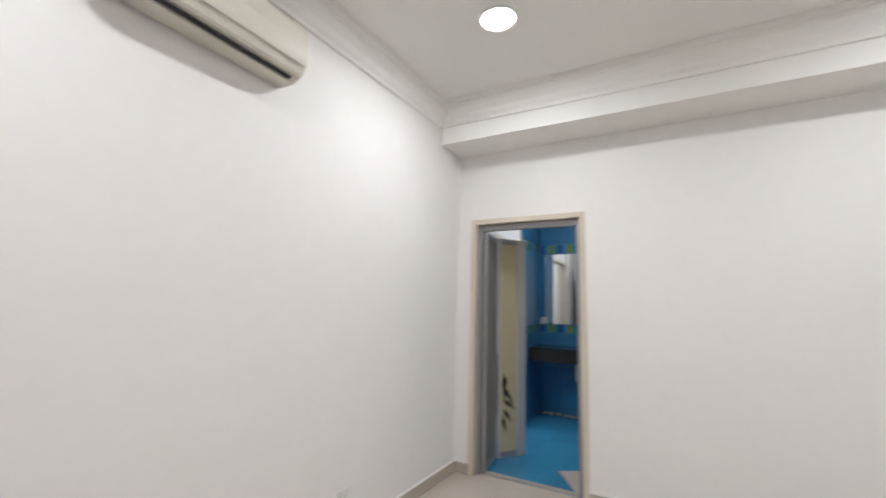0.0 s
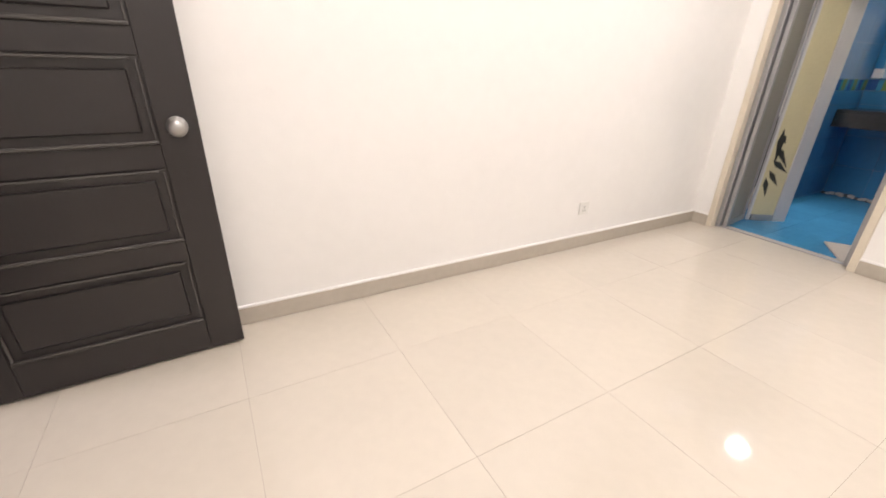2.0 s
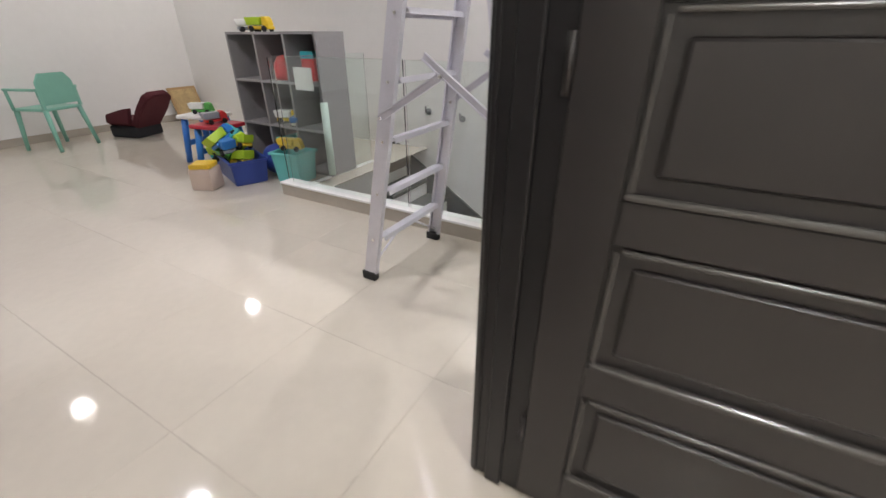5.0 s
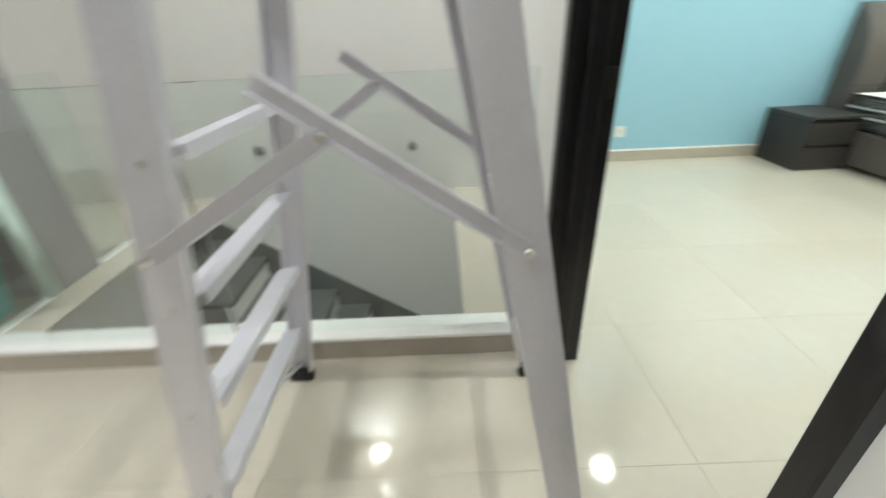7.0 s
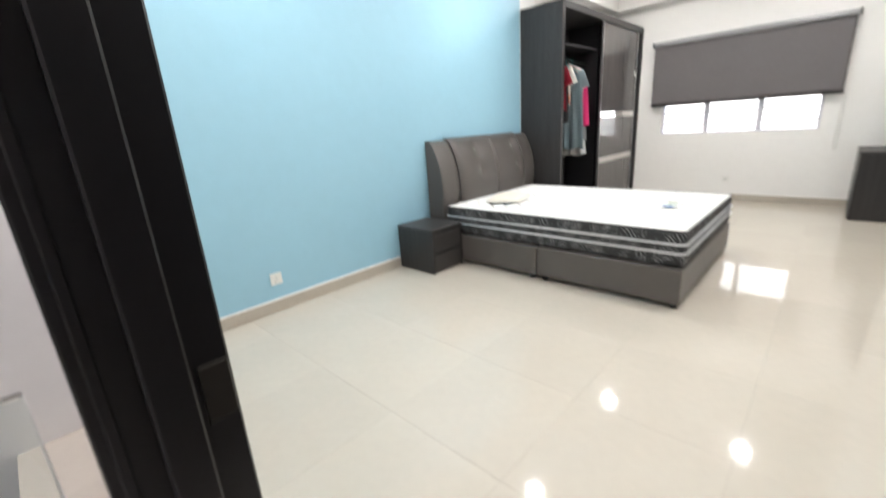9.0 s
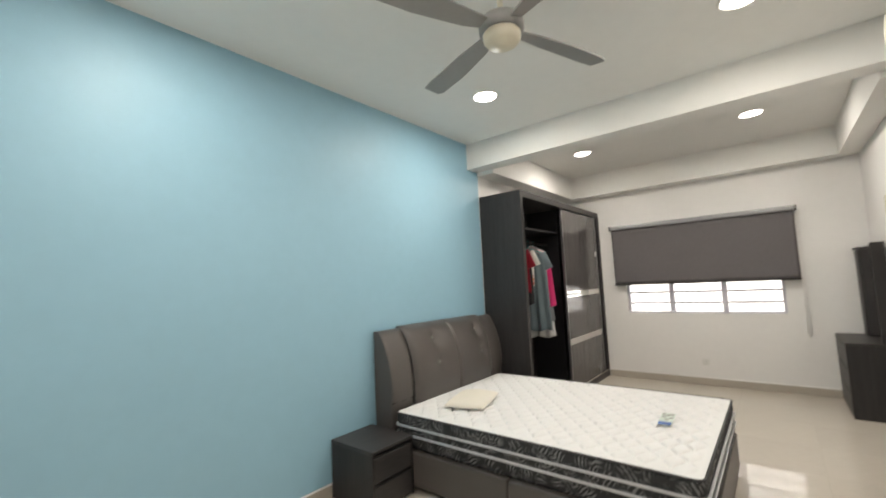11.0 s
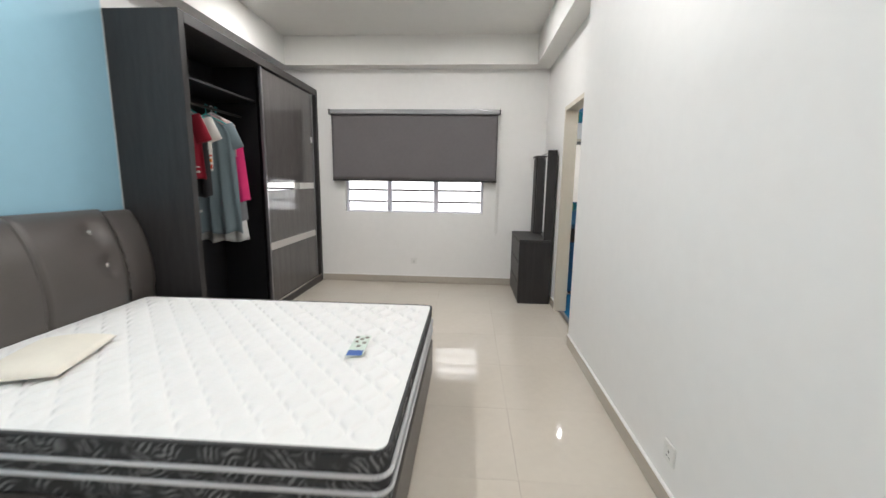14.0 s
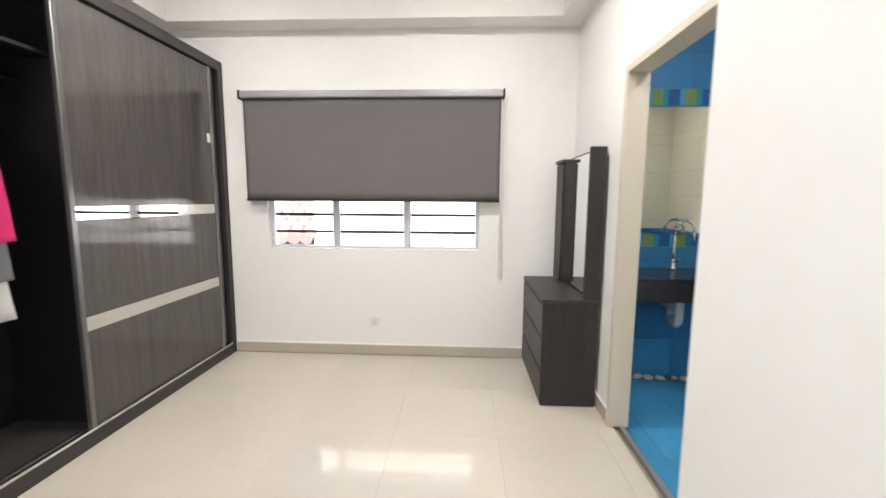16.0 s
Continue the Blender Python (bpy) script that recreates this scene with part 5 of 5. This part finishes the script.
stool("play_table", "white topped child's table with blue plastic legs", -3.66, 4.12, 15, (0.74, 0.73, 0.70), (0.03, 0.17, 0.55), 0.38, 0.44)
stool("play_stool", "red topped child's stool with bright blue legs", -3.27, 3.98, 10, (0.42, 0.02, 0.04), (0.03, 0.20, 0.58), 0.36, 0.41)
toy_truck(-3.66, 4.12, 0.44, 30, 0, "green", "white", 0.8)
toy_truck(-3.27, 3.98, 0.41, 80, 0, "red", "grey", 0.8)
ball = thing("toy_ball", "dark blue plastic ball in the toy heap", "ball", -2.74, 4.13, 0.0)
own = bmesh.new()
bmesh.ops.create_uvsphere(own, u_segments=20, v_segments=12, radius=0.13, matrix=Matrix.Translation((0, 0, 0.13)))
for f in own.faces:
    f.smooth = True
part("shell", own, plain("navy_ball", (0.03, 0.06, 0.3), 0.35), ball)
# things in the cubes and on top of the shelf
red = thing("toy_helmet", "red plastic toy helmet in the cube shelf", "toy", -2.80, 4.42, 0.753)
part("shell", lathe([(0.085, 0.0), (0.09, 0.06), (0.08, 0.13), (0.05, 0.18), (0.0, 0.195)], 20), TM["red"], red)
card = thing("paper_sheet", "white paper sheet hanging over the shelf edge", "paper", -2.42, 4.262, 0.70, 0)
part("sheet", bx(-0.1, 0.1, -0.004, -0.001, 0.0, 0.17), PLASTIC_W, card)
pb = thing("toy_box", "red and teal toy box in the cube shelf", "box", -2.50, 4.45, 0.753, 12)
part("box", bx(-0.06, 0.06, -0.06, 0.06, 0, 0.17, 0.004, 1), TM["red"], pb)
part("lid", bx(-0.062, 0.062, -0.062, 0.062, 0.171, 0.225, 0.004, 1), TM["teal"], pb, "teal lid")
toy_truck(-2.82, 4.40, 0.387, 20, 0, "yellow", "white", 0.9)
toy_truck(-2.66, 4.34, 0.387, 120, 0, "white", "blue", 0.7)
toy_truck(-2.98, 4.40, 1.12, 10, 0, "yellow", "lime", 0.9)
toy_truck(-3.16, 4.42, 1.12, 60, 0, "grey", "white", 0.8)
roll = thing("paper_roll", "pale green paper roll leaning on the shelf", "roll", -2.17, 4.20, 0)
part("tube", cyl((0, 0, 0.05), (-0.055, 0.06, 0.62), 0.03, n=18), plain("pale_green_roll", (0.55, 0.66, 0.60), 0.6), roll)

# green plastic chair, child's car seat, leaning picture
ch = thing("plastic_chair", "pale green plastic chair beside the landing wall", "chair", -5.62, 3.62, 0, -70)
CG = plain("pale_green_plastic", (0.22, 0.48, 0.38), 0.4)
part("seat", bx(-0.2, 0.2, -0.2, 0.2, 0.40, 0.43, 0.012, 3), CG, ch)
own = prism([(-0.2, 0.46), (0.2, 0.46), (0.19, 0.68), (0.13, 0.76), (-0.13, 0.76), (-0.19, 0.68)], "y", 0.185, 0.205, bevel=0.006)
part("backrest", own, CG, ch)
for sx in (-1, 1):
    part("arm", bx(sx * 0.21 - 0.018, sx * 0.21 + 0.018, -0.19, 0.2, 0.60, 0.625, 0.008, 2), CG, ch)
    part("post", bx(sx * 0.19 - 0.015, sx * 0.19 + 0.015, 0.18, 0.21, 0.42, 0.62, 0.004, 1), CG, ch)
    for sy in (-1, 1):
        part("leg", cyl((sx * 0.215, sy * 0.215, 0), (sx * 0.18, sy * 0.18, 0.41), 0.018, 0.024, 10), CG, ch)
    part("arm_post", cyl((sx * 0.21, -0.17, 0.41), (sx * 0.21, -0.17, 0.61), 0.015, n=10), CG, ch)
cs = thing("child_car_seat", "dark red and black child car seat on the floor", "car seat", -5.52, 4.36, 0, -75)
cs.scale = (0.88, 0.88, 0.84)
MAROON, BLK = plain("maroon_fabric", (0.075, 0.008, 0.014), 0.9, bump=0.3), plain("black_fabric", (0.015, 0.015, 0.018), 0.9, bump=0.3)
part("base", bx(-0.21, 0.21, -0.26, 0.2, 0, 0.16, 0.03, 3), BLK, cs)
part("seat_pad", bx(-0.2, 0.2, -0.27, 0.16, 0.161, 0.25, 0.03, 3), MAROON, cs)
own = prism([(-0.19, 0.0), (0.19, 0.0), (0.22, 0.3), (0.2, 0.52), (0.12, 0.58), (-0.12, 0.58), (-0.2, 0.52), (-0.22, 0.3)], "y", -0.05, 0.05, bevel=0.015)
own.transform(Matrix.Translation((0, 0.16, 0.16)) @ Matrix.Rotation(radians(-40), 4, "X"))
part("backrest", own, MAROON, cs)
own = bx(-0.13, 0.13, -0.065, -0.045, 0.12, 0.5, 0.01, 2)
own.transform(Matrix.Translation((0, 0.16, 0.16)) @ Matrix.Rotation(radians(-40), 4, "X"))
part("back_pad", own, BLK, cs)
for sx in (-1, 1):
    part("side_wing", prism([(-0.24, 0.2), (0.17, 0.2), (0.24, 0.42), (0.1, 0.4), (-0.2, 0.32)], "x", sx * 0.225 - 0.025, sx * 0.225 + 0.025, bevel=0.012), MAROON, cs)
pf = thing("picture_frame", "small framed picture leaning against the landing wall", "picture", -5.92, 5.30, 0.0, 90)
own = bx(-0.2, 0.2, -0.012, 0.012, 0, 0.46, 0.004, 1)
own.transform(Matrix.Rotation(radians(-17), 4, "X"))
part("frame", own, plain("oak_frame", (0.42, 0.27, 0.12), 0.5), pf)
own = bx(-0.17, 0.17, -0.016, -0.0125, 0.03, 0.43)
own.transform(Matrix.Rotation(radians(-17), 4, "X"))
part("print", own, plain("warm_print", (0.50, 0.36, 0.17), 0.6, var=0.4), pf, "warm brown print")

# ---- outside the window ----
structure("ground", bx(7.2, 260, -120, 130, -3.3, -3.2), plain("concrete_yard", (0.35, 0.34, 0.32), 0.9, var=0.15), "pale concrete ground outside", "ground")
nb = thing("neighbour_house", "white neighbouring house with a red tiled roof and a wall raised as reflector", "house", 13.2, 3.5, -3.2)
# upper wall and coping are added height, a bright surface for the floor reflection
part("wall", bx(0, 6, -9, 3.6, 0, 8.85), OUTWALL, nb)
part("coping", bx(-0.06, 6, -9, 3.66, 8.85, 8.97, 0.02, 1), OUTWALL, nb)
part("lower_wall", bx(0.5, 6, 3.6, 11, 0, 3.4), OUTWALL, nb)
rf = part("roof", bx(0.0, 5.0, 3.62, 11, 3.38, 3.44), ROOF, nb, "red clay tiled roof")
for i in range(9):
    own = None
    for j in range(24):
        y = 3.7 + 0.3 * j
        own = cyl((-0.3 + 0.42 * i, y, 3.62 + 0.17 * i), (0.16 + 0.42 * i, y, 3.85 + 0.17 * i), 0.16, 0.15, 10, bm=own)
    part("tile_course", own, ROOF, rf)

# ---- floor tiles ----
S = 0.6
tile_bm = bx(-0.2995, 0.2995, -0.2995, 0.2995, -0.008, 0.0)
tile_mesh = mesh_of("tile", tile_bm, FLOOR)
for i in range(-11, 12):
    for j in range(-5, 8):
        cx, cy = 0.33 + S * (i + 0.5), 1.49 + S * (j + 0.5)
        if cx < -6.5 or cx > 7.1 or cy > 6.2 or cy < -1.4:
            continue
        if cx < 0 and cy > 3.72 and cx > -2.3:
            continue
        if cx > 4.6 and cy < 2.5:
            continue
        t = new("tile", tile_mesh)
        t.location = (cx, cy, 0)
        t.parent = floor
# a cut row of tiles at the bathroom opening
for i in range(4):
    u = 4.53 + S * i
    part("tile", bx(u + 0.0006, u + S - 0.0006, 2.585, 2.6894, -0.008, 0.0), FLOOR, floor)
